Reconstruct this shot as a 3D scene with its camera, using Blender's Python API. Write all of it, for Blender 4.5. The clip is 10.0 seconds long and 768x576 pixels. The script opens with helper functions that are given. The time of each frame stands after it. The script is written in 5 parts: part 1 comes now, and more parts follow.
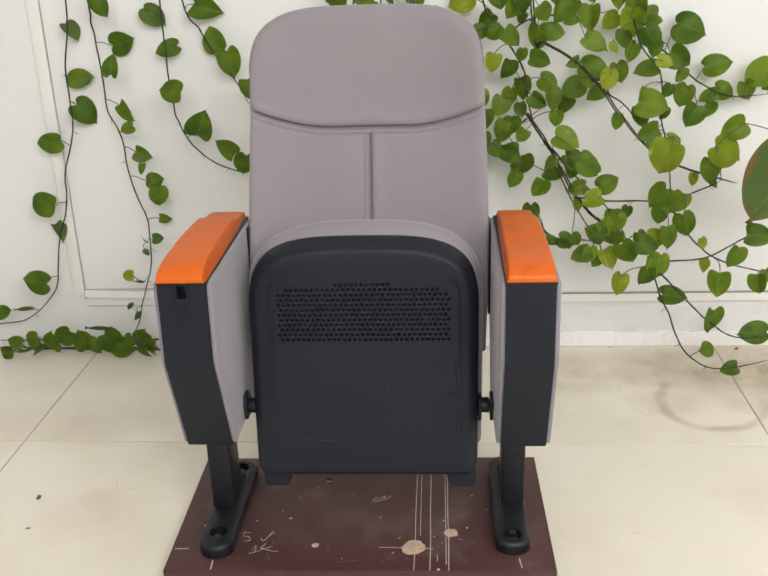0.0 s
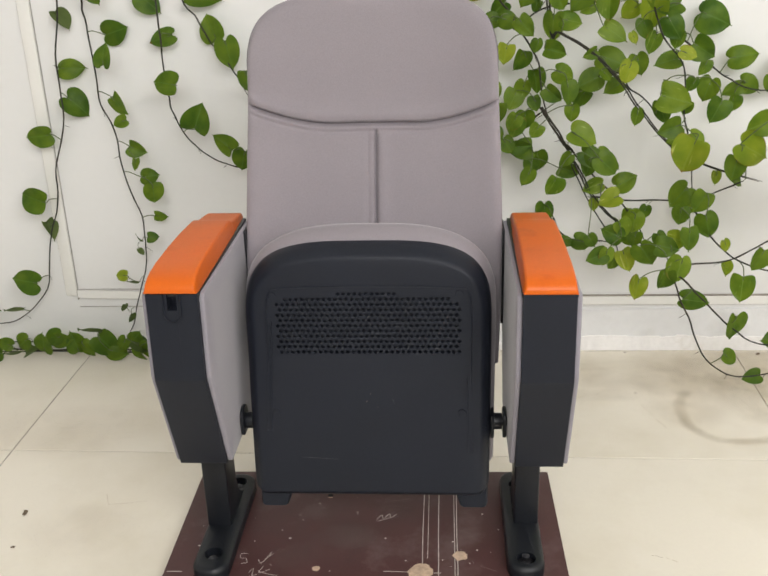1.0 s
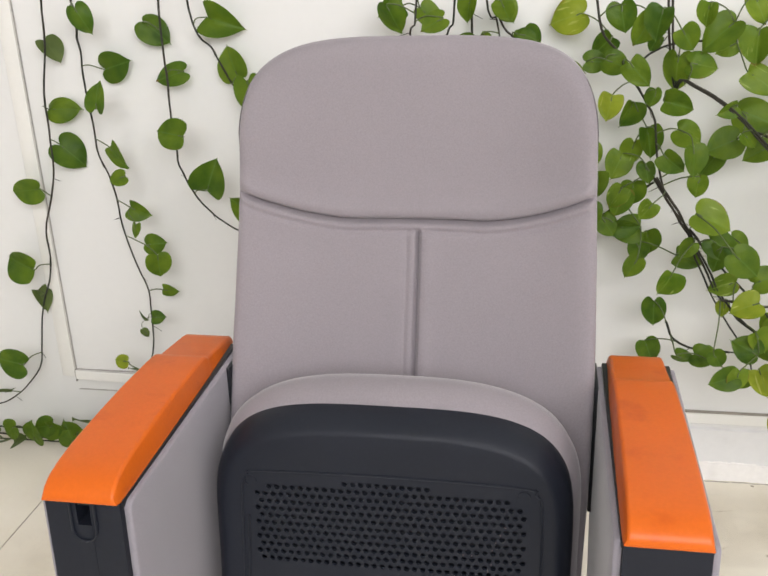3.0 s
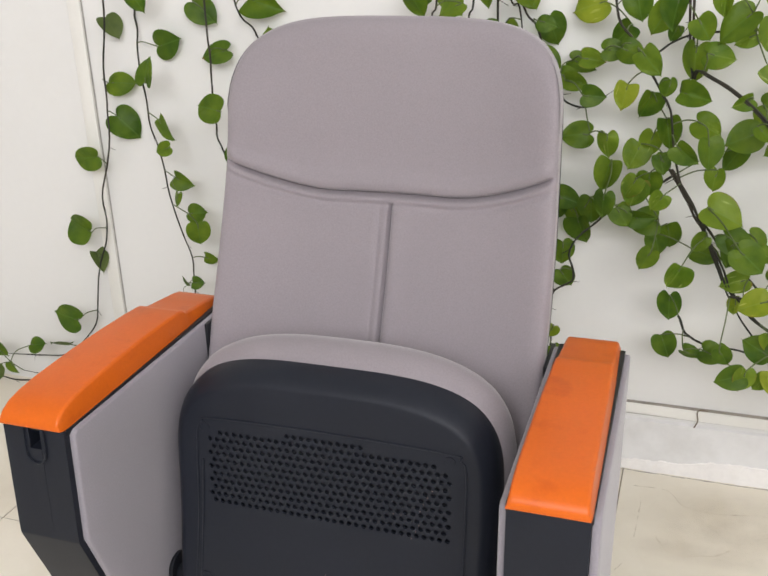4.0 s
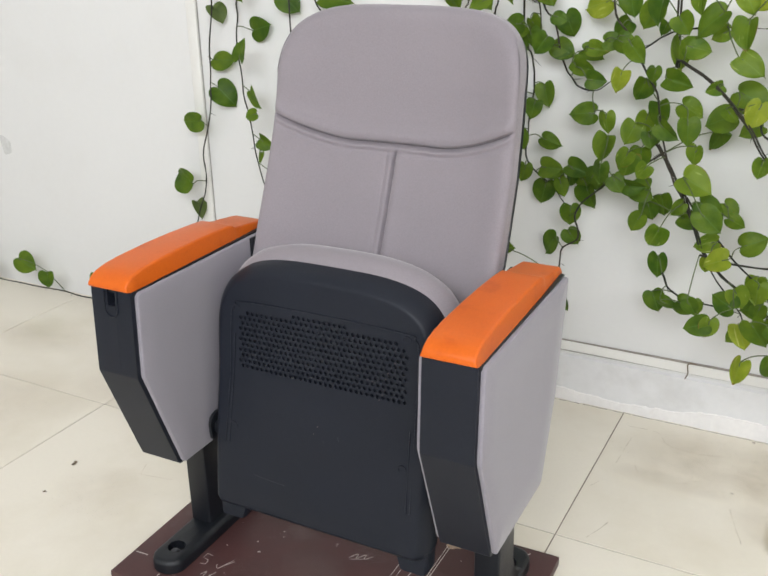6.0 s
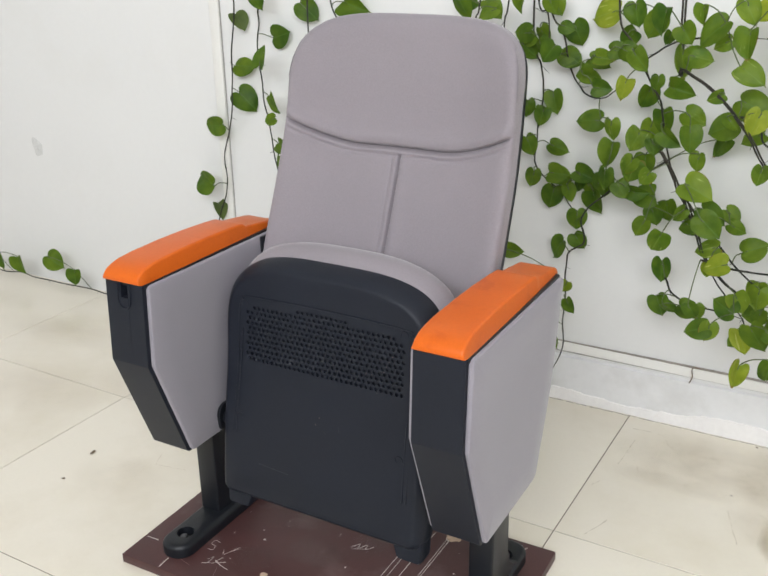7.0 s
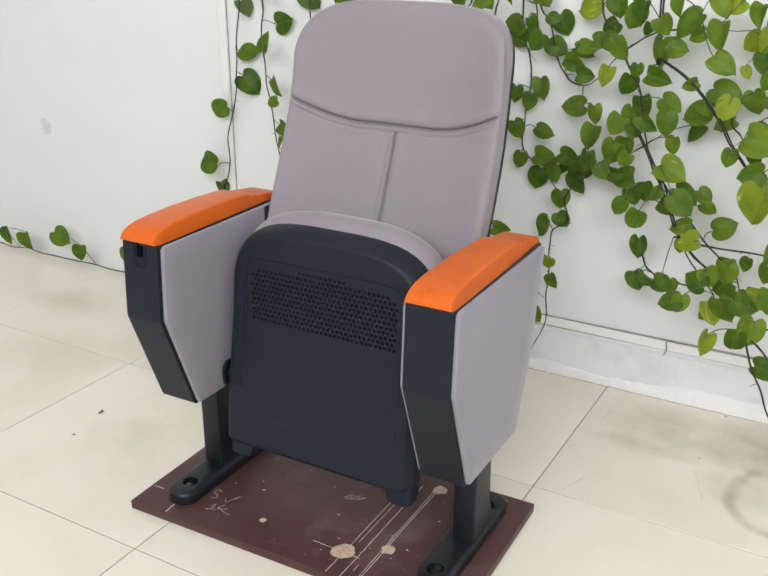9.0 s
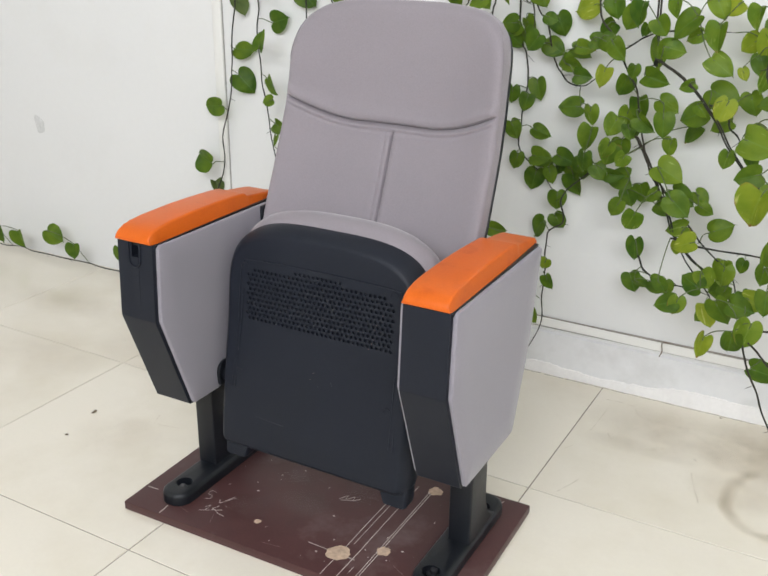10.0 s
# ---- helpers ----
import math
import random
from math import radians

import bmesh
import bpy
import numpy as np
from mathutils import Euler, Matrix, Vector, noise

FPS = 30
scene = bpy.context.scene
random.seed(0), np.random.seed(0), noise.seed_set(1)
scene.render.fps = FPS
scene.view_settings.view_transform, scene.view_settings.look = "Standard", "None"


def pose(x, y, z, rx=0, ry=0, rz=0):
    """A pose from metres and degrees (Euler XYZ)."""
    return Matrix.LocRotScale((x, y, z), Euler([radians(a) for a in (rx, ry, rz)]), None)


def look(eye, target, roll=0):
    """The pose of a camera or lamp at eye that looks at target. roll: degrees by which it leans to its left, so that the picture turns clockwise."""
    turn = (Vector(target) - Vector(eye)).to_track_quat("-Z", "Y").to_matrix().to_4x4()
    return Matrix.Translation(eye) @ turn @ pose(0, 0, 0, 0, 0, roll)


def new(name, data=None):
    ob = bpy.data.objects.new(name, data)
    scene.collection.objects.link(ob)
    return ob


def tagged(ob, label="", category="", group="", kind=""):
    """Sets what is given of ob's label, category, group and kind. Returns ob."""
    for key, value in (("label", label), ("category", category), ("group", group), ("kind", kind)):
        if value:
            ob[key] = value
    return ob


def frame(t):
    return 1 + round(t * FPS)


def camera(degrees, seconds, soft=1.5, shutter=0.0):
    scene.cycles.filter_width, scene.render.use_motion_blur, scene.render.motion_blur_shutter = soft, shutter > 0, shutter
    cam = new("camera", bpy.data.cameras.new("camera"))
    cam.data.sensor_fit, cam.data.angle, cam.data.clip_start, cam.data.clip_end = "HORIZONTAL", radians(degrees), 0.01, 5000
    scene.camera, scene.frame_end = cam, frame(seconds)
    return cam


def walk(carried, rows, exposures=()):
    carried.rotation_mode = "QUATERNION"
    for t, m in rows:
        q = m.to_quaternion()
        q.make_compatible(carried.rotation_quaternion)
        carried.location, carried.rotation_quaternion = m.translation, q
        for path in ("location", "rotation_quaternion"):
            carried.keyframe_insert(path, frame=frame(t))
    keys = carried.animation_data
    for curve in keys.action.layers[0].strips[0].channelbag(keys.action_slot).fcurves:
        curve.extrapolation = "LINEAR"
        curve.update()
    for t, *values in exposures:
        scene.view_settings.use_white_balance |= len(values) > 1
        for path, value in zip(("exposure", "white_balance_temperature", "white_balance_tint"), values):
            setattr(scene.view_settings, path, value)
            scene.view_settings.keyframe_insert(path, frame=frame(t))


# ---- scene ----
cam = camera(45.3, 10.0, soft=1.7)
PATH = [
    (0, (0.1473, -0.1189, 1.1651), (0.0243, 1.7378, 0.4321), -1.93),
    (0.5, (0.1348, -0.0819, 1.1682), (0.0130, 1.7696, 0.4220), -1.86),
    (1, (0.1363, 0.0009, 1.1568), (0.0047, 1.8476, 0.4002), -1.83),
    (1.5, (0.1815, 0.1814, 1.1454), (0.0240, 2.0220, 0.3788), -1.88),
    (2, (0.2001, 0.3239, 1.1583), (0.0088, 2.1605, 0.3899), -1.99),
    (2.5, (0.1629, 0.4722, 1.1708), (-0.0812, 2.3028, 0.4030), -2.09),
    (2.7, (0.1508, 0.5396, 1.1738), (-0.1217, 2.3673, 0.4090), -2.11),
    (3.8, (0.3395, 0.5918, 1.1591), (-0.2010, 2.3614, 0.4000), -1.59),
    (4, (0.3910, 0.5636, 1.1553), (-0.2023, 2.3140, 0.3910), -1.67),
    (4.5, (0.4598, 0.4853, 1.1575), (-0.2156, 2.2042, 0.3899), -2.18),
    (5, (0.5437, 0.3623, 1.1586), (-0.1877, 2.0615, 0.3985), -2.13),
    (5.5, (0.6367, 0.3000, 1.1645), (-0.1632, 1.9693, 0.4072), -1.64),
    (5.7, (0.6787, 0.2980, 1.1635), (-0.1452, 1.9563, 0.4082), -1.34),
    (6.8, (0.8115, 0.2647, 1.1672), (-0.1103, 1.8807, 0.4326), -0.95),
    (7, (0.8125, 0.2627, 1.1682), (-0.1123, 1.8777, 0.4356), -0.95),
    (7.5, (0.8234, 0.2412, 1.1696), (-0.1059, 1.8545, 0.4392), -0.87),
    (8, (0.8549, 0.1938, 1.1551), (-0.0664, 1.8097, 0.4202), -0.60),
    (8.5, (0.8770, 0.1441, 1.1593), (-0.0384, 1.7618, 0.4209), -0.22),
    (9, (0.8797, 0.1301, 1.1624), (-0.0275, 1.7520, 0.4232), 0.18),
    (9.5, (0.8714, 0.1340, 1.1608), (-0.0270, 1.7612, 0.4226), 0.53),
    (10, (0.8686, 0.1342, 1.1613), (-0.0240, 1.7636, 0.4208), 0.61),
]
EXPOSURES = [(0, -0.54, 6550, 11), (1.5, -0.50, 6540, 12), (2.5, -0.37, 6480, 13), (4.0, -0.46, 6420, 14), (5.0, -0.42, 6270, 12), (7.0, -0.43, 6140, 11), (10, -0.44, 6120, 11)]
walk(cam, [(t, look(eye, target, roll)) for t, eye, target, roll in PATH], EXPOSURES)

# ---------------------------------------------------------------- daylight
world = bpy.data.worlds.new("sky")
scene.world = world
world.use_nodes = True
wn = world.node_tree.nodes
sky = wn.new("ShaderNodeTexSky")
sky.sky_type, sky.sun_disc = "NISHITA", False
sky.sun_elevation, sky.sun_rotation = radians(48), radians(150)
world.node_tree.links.new(sky.outputs["Color"], wn["Background"].inputs["Color"])
wn["Background"].inputs["Strength"].default_value = 0.12


def window_lamp(name, at, target, w, h, power, colour):
    """An added area lamp for the sky's light, in an assumed window's opening."""
    data = bpy.data.lights.new(name, "AREA")
    data.shape, data.size, data.size_y, data.energy, data.color = "RECTANGLE", w, h, power, colour
    ob = new(name, data)
    ob.matrix_world = look(at, target)
    return ob


window_lamp("assumed_window_light", (1.30, -2.12, 2.72), (0.6, 1.9, 0.5), 4.2, 1.6, 252, (0.99, 0.98, 0.945))


# ---------------------------------------------------------------- materials
def material(name, base, rough=0.5, metal=0.0, vary=0.06, scale=6.0, fine=120.0, bump=0.0, bump_scale=300.0, spec=0.5, vary_object=0.0, second=None, mask=(0.55, 0.65), mask_scale=4.0, mask_detail=8, coat=0.0, rough_vary=0.12):
    """A plain surface with tone varied at two scales, fine relief, and, where second is given, patches of a second colour."""
    m = bpy.data.materials.new(name)
    m.use_nodes = True
    nt = m.node_tree
    b = nt.nodes["Principled BSDF"]
    link = nt.links.new
    b.inputs["Metallic"].default_value = metal
    b.inputs["Specular IOR Level"].default_value = spec
    b.inputs["Coat Weight"].default_value = coat
    b.inputs["Coat Roughness"].default_value = 0.12
    co = nt.nodes.new("ShaderNodeTexCoord")
    big, small = nt.nodes.new("ShaderNodeTexNoise"), nt.nodes.new("ShaderNodeTexNoise")
    big.inputs["Scale"].default_value, small.inputs["Scale"].default_value = scale, fine
    big.inputs["Detail"].default_value, small.inputs["Detail"].default_value = 4, 3
    info = nt.nodes.new("ShaderNodeObjectInfo")
    shift = nt.nodes.new("ShaderNodeVectorMath")
    shift.operation = "MULTIPLY_ADD"
    shift.inputs[1].default_value = (17.0, 23.0, 0.0) if vary_object else (0.0, 0.0, 0.0)
    link(info.outputs["Random"], shift.inputs[0])
    link(co.outputs["Object"], shift.inputs[2])
    where = shift.outputs[0]
    for n in (big, small):
        link(where, n.inputs["Vector"])
    mix = nt.nodes.new("ShaderNodeMath")
    mix.operation = "ADD"
    link(big.outputs["Fac"], mix.inputs[0])
    link(small.outputs["Fac"], mix.inputs[1])
    total = mix.outputs[0]
    if vary_object:
        k = nt.nodes.new("ShaderNodeMath")
        k.operation = "MULTIPLY_ADD"
        link(info.outputs["Random"], k.inputs[0])
        k.inputs[1].default_value = vary_object
        link(total, k.inputs[2])
        total = k.outputs[0]
    rng = nt.nodes.new("ShaderNodeMapRange")
    rng.inputs["From Min"].default_value, rng.inputs["From Max"].default_value = 0.6, 1.4 + vary_object
    rng.inputs["To Min"].default_value, rng.inputs["To Max"].default_value = 1 - vary, 1 + vary
    link(total, rng.inputs["Value"])
    colour = nt.nodes.new("ShaderNodeMix")
    colour.data_type, colour.blend_type = "RGBA", "MULTIPLY"
    colour.inputs["Factor"].default_value = 1.0
    colour.inputs["A"].default_value = (*base, 1)
    link(rng.outputs["Result"], colour.inputs["B"])
    out = colour.outputs["Result"]
    if second:
        mk = nt.nodes.new("ShaderNodeTexNoise")
        mk.inputs["Scale"].default_value, mk.inputs["Detail"].default_value = mask_scale, mask_detail
        mk.inputs["Roughness"].default_value = 0.62
        link(where, mk.inputs["Vector"])
        mr = nt.nodes.new("ShaderNodeMapRange")
        mr.inputs["From Min"].default_value, mr.inputs["From Max"].default_value = mask
        link(mk.outputs["Fac"], mr.inputs["Value"])
        two = nt.nodes.new("ShaderNodeMix")
        two.data_type = "RGBA"
        link(mr.outputs["Result"], two.inputs["Factor"])
        link(out, two.inputs["A"])
        two.inputs["B"].default_value = (*second, 1)
        out = two.outputs["Result"]
    link(out, b.inputs["Base Color"])
    rr = nt.nodes.new("ShaderNodeMapRange")
    rr.inputs["From Min"].default_value, rr.inputs["From Max"].default_value = 0.3, 0.7
    rr.inputs["To Min"].default_value, rr.inputs["To Max"].default_value = rough * (1 - rough_vary), min(1, rough * (1 + rough_vary))
    link(big.outputs["Fac"], rr.inputs["Value"])
    link(rr.outputs["Result"], b.inputs["Roughness"])
    if bump:
        bn = nt.nodes.new("ShaderNodeTexNoise")
        bn.inputs["Scale"].default_value, bn.inputs["Detail"].default_value = bump_scale, 2
        link(co.outputs["Object"], bn.inputs["Vector"])
        bp = nt.nodes.new("ShaderNodeBump")
        bp.inputs["Strength"].default_value, bp.inputs["Distance"].default_value = bump, 0.002
        link(bn.outputs["Fac"], bp.inputs["Height"])
        link(bp.outputs["Normal"], b.inputs["Normal"])
    return m


def fabric_material(name, base):
    m = material(name, base, rough=0.9, vary=0.11, scale=3.5, fine=500, bump=0.12, bump_scale=1400, spec=0.2)
    b = m.node_tree.nodes["Principled BSDF"]
    b.inputs["Sheen Weight"].default_value = 0.34
    b.inputs["Sheen Roughness"].default_value = 0.42
    return m


def leaf_material(name, base, light, vein, edge=None, rim=1.5, streak=None):
    """Leaf blade: colour drifts from base to light in cloudy patches, lighter along the midrib, some browned rim."""
    m = bpy.data.materials.new(name)
    m.use_nodes = True
    nt = m.node_tree
    b = nt.nodes["Principled BSDF"]
    link = nt.links.new
    co = nt.nodes.new("ShaderNodeTexCoord")
    info = nt.nodes.new("ShaderNodeObjectInfo")
    n = nt.nodes.new("ShaderNodeTexNoise")
    n.noise_dimensions = "4D"
    n.inputs["Scale"].default_value, n.inputs["Detail"].default_value = 1.8, 4
    link(co.outputs["Object"], n.inputs["Vector"])
    w = nt.nodes.new("ShaderNodeMath")
    w.operation = "MULTIPLY"
    w.inputs[1].default_value = 37.0
    link(info.outputs["Random"], w.inputs[0])
    link(w.outputs[0], n.inputs["W"])
    s = nt.nodes.new("ShaderNodeMath")
    s.operation = "MULTIPLY_ADD"
    link(info.outputs["Random"], s.inputs[0])
    s.inputs[1].default_value = 0.35
    link(n.outputs["Fac"], s.inputs[2])
    r = nt.nodes.new("ShaderNodeMapRange")
    r.inputs["From Min"].default_value, r.inputs["From Max"].default_value = 0.4, 1.0
    link(s.outputs[0], r.inputs["Value"])
    mix = nt.nodes.new("ShaderNodeMix")
    mix.data_type = "RGBA"
    mix.inputs["A"].default_value, mix.inputs["B"].default_value = (*base, 1), (*light, 1)
    link(r.outputs["Result"], mix.inputs["Factor"])
    out = mix.outputs["Result"]
    sep = nt.nodes.new("ShaderNodeSeparateXYZ")
    link(co.outputs["Object"], sep.inputs[0])
    rib = nt.nodes.new("ShaderNodeMath")
    rib.operation = "ABSOLUTE"
    link(sep.outputs["X"], rib.inputs[0])
    rm = nt.nodes.new("ShaderNodeMapRange")
    rm.inputs["From Min"].default_value, rm.inputs["From Max"].default_value = 0.012, 0.03
    rm.inputs["To Min"].default_value, rm.inputs["To Max"].default_value = 0.55, 0.0
    link(rib.outputs[0], rm.inputs["Value"])
    mv = nt.nodes.new("ShaderNodeMix")
    mv.data_type = "RGBA"
    link(rm.outputs["Result"], mv.inputs["Factor"])
    link(out, mv.inputs["A"])
    mv.inputs["B"].default_value = (*vein, 1)
    out = mv.outputs["Result"]
    if streak:
        sm = nt.nodes.new("ShaderNodeMapping")
        sm.inputs["Scale"].default_value = (9.0, 1.6, 1.0)
        sm.inputs["Rotation"].default_value = (0, 0, 0.5)
        link(co.outputs["Object"], sm.inputs["Vector"])
        sn = nt.nodes.new("ShaderNodeTexNoise")
        sn.noise_dimensions = "4D"
        sn.inputs["Scale"].default_value, sn.inputs["Detail"].default_value = 1.0, 3
        link(sm.outputs[0], sn.inputs["Vector"])
        link(w.outputs[0], sn.inputs["W"])
        sr = nt.nodes.new("ShaderNodeMapRange")
        sr.inputs["From Min"].default_value, sr.inputs["From Max"].default_value = 0.62, 0.74
        link(sn.outputs["Fac"], sr.inputs["Value"])
        st = nt.nodes.new("ShaderNodeMix")
        st.data_type = "RGBA"
        link(sr.outputs["Result"], st.inputs["Factor"])
        link(out, st.inputs["A"])
        st.inputs["B"].default_value = (*streak, 1)
        out = st.outputs["Result"]
    if edge:
        at = nt.nodes.new("ShaderNodeAttribute")
        at.attribute_name = "rim"
        e = nt.nodes.new("ShaderNodeTexNoise")
        e.noise_dimensions = "4D"
        e.inputs["Scale"].default_value, e.inputs["Detail"].default_value = 2.6, 4
        link(co.outputs["Object"], e.inputs["Vector"])
        link(w.outputs[0], e.inputs["W"])
        add = nt.nodes.new("ShaderNodeMath")
        add.operation = "MULTIPLY_ADD"
        link(e.outputs["Fac"], add.inputs[0])
        add.inputs[1].default_value = 0.9
        link(at.outputs["Fac"], add.inputs[2])
        er = nt.nodes.new("ShaderNodeMapRange")
        er.inputs["From Min"].default_value, er.inputs["From Max"].default_value = rim - 0.09, rim + 0.09
        link(add.outputs[0], er.inputs["Value"])
        me = nt.nodes.new("ShaderNodeMix")
        me.data_type = "RGBA"
        link(er.outputs["Result"], me.inputs["Factor"])
        link(out, me.inputs["A"])
        me.inputs["B"].default_value = (*edge, 1)
        out = me.outputs["Result"]
    bn = nt.nodes.new("ShaderNodeTexNoise")
    bn.inputs["Scale"].default_value, bn.inputs["Detail"].default_value = 5.0, 3
    link(co.outputs["Object"], bn.inputs["Vector"])
    bp = nt.nodes.new("ShaderNodeBump")
    bp.inputs["Strength"].default_value, bp.inputs["Distance"].default_value = 0.5, 0.004
    link(bn.outputs["Fac"], bp.inputs["Height"])
    link(bp.outputs["Normal"], b.inputs["Normal"])
    link(out, b.inputs["Base Color"])
    b.inputs["Roughness"].default_value = 0.42
    b.inputs["Specular IOR Level"].default_value = 0.24
    tr = nt.nodes.new("ShaderNodeBsdfTranslucent")
    link(out, tr.inputs["Color"])
    ms = nt.nodes.new("ShaderNodeMixShader")
    ms.inputs["Fac"].default_value = 0.42
    link(b.outputs["BSDF"], ms.inputs[1])
    link(tr.outputs["BSDF"], ms.inputs[2])
    link(ms.outputs[0], nt.nodes["Material Output"].inputs["Surface"])
    return m


M_WALL = material("wall_paint", (0.742, 0.740, 0.732), 0.6, vary=0.012, scale=4, fine=60, bump=0.08, bump_scale=60, second=(0.715, 0.708, 0.690), mask=(0.55, 0.85), mask_scale=3)
M_BASE = material("flaking_skirting_paint", (0.74, 0.74, 0.745), 0.6, vary=0.035, scale=5, fine=50, bump=0.2, bump_scale=30, second=(0.56, 0.555, 0.54), mask=(0.52, 0.85), mask_scale=6)
M_PLASTER = material("bare_plaster", (0.82, 0.80, 0.785), 0.9, vary=0.05, scale=14, fine=90, bump=0.35, bump_scale=60, second=(0.60, 0.55, 0.48), mask=(0.60, 0.80), mask_scale=9)
M_DUCT = material("duct_plastic", (0.80, 0.79, 0.76), 0.4, vary=0.02)
M_GREY = material("gap_shadow_grey", (0.42, 0.40, 0.375), 0.9, vary=0.25, scale=12)
M_DIRT = material("grime", (0.30, 0.27, 0.24), 0.9, vary=0.3, scale=20)
M_TILE = material("floor_tile", (0.79, 0.74, 0.64), 0.20, vary=0.022, scale=3, fine=120, second=(0.665, 0.605, 0.48), mask=(0.47, 0.88), mask_scale=2.2, mask_detail=5, rough_vary=0.0, spec=0.45, vary_object=0.15)
M_GROUT = material("grout", (0.22, 0.19, 0.15), 0.9, vary=0.2, scale=15)
M_CEIL = material("ceiling_paint", (0.82, 0.82, 0.80), 0.8, vary=0.01)
M_FABRIC = fabric_material("grey_mauve_fabric", (0.250, 0.224, 0.244))
M_PANEL = fabric_material("side_panel_fabric", (0.255, 0.239, 0.270))
M_BLACK = material("black_moulded_plastic", (0.0114, 0.0138, 0.0212), 0.46, vary=0.10, scale=9, fine=200, bump=0.10, bump_scale=900, spec=0.22)
M_STEEL = material("black_powder_coat", (0.0075, 0.0090, 0.0125), 0.38, vary=0.12, scale=14, fine=220, bump=0.12, bump_scale=700, spec=0.38)
M_ORANGE = material("orange_varnished_armrest", (0.60, 0.116, 0.009), 0.34, vary=0.06, scale=11, fine=240, spec=0.24, second=(0.44, 0.070, 0.005), mask=(0.56, 0.80), mask_scale=16, rough_vary=0.1)
M_BOARD = material("brown_laminate", (0.071, 0.0305, 0.0300), 0.44, vary=0.16, scale=24, fine=260, spec=0.32, second=(0.15, 0.105, 0.10), mask=(0.55, 0.82), mask_scale=8)
M_CHALK = material("chalk", (0.55, 0.50, 0.46), 0.95, vary=0.4, scale=90)
M_FILL = material("bare_wood_filler", (0.50, 0.37, 0.27), 0.85, vary=0.25, scale=60)
M_PALE = material("pale_scratch", (0.026, 0.029, 0.036), 0.6, vary=0.3, scale=80)
M_HOLE = material("dark_hole", (0.006, 0.005, 0.005), 0.9)
M_SCRATCH = material("dull_scratch", (0.20, 0.14, 0.13), 0.8, vary=0.3, scale=60)
M_BOLT = material("bolt_steel", (0.10, 0.10, 0.11), 0.35, metal=0.9)
M_STEM = material("vine_stem", (0.014, 0.017, 0.010), 0.75, vary=0.35, scale=12, second=(0.030, 0.024, 0.015), mask=(0.45, 0.6), mask_scale=6)
M_PETIOLE = material("green_petiole", (0.075, 0.105, 0.028), 0.5, vary=0.25, scale=20)
M_DEBRIS = material("dry_leaf_bit", (0.16, 0.12, 0.08), 0.9, vary=0.3, scale=80)
M_MARK = material("floor_scuff", (0.52, 0.45, 0.35), 0.5, vary=0.15, scale=25)
M_LINE = material("thin_floor_dirt", (0.40, 0.345, 0.26), 0.6, vary=0.2, scale=40, second=(0.62, 0.56, 0.45), mask=(0.45, 0.60), mask_scale=30)
M_SCUFF = material("scuffed_plaster", (0.62, 0.62, 0.61), 0.9, vary=0.12, scale=40)
M_GLASS = material("window_frame_paint", (0.7, 0.7, 0.7), 0.4)
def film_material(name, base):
    """A thin cloudy film of colour, dense where the mesh's dirt value is high, clear where it is zero."""
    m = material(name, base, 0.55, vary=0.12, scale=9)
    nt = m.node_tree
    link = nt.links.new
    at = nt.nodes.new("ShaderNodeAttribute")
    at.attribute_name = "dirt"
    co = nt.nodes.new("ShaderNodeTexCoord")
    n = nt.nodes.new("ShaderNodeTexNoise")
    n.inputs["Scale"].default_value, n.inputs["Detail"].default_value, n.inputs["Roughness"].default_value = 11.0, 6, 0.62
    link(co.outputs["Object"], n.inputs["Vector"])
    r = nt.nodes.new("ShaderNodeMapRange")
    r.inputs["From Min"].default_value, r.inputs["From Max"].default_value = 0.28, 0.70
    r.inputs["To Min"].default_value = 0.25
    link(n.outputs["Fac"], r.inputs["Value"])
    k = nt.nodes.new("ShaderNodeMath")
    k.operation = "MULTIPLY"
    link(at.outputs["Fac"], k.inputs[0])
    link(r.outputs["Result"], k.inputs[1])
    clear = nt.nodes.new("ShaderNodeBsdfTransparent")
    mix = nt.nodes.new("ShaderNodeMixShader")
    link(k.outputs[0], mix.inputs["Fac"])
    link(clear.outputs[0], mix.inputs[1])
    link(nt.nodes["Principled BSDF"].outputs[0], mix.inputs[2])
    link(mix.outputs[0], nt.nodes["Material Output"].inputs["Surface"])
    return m


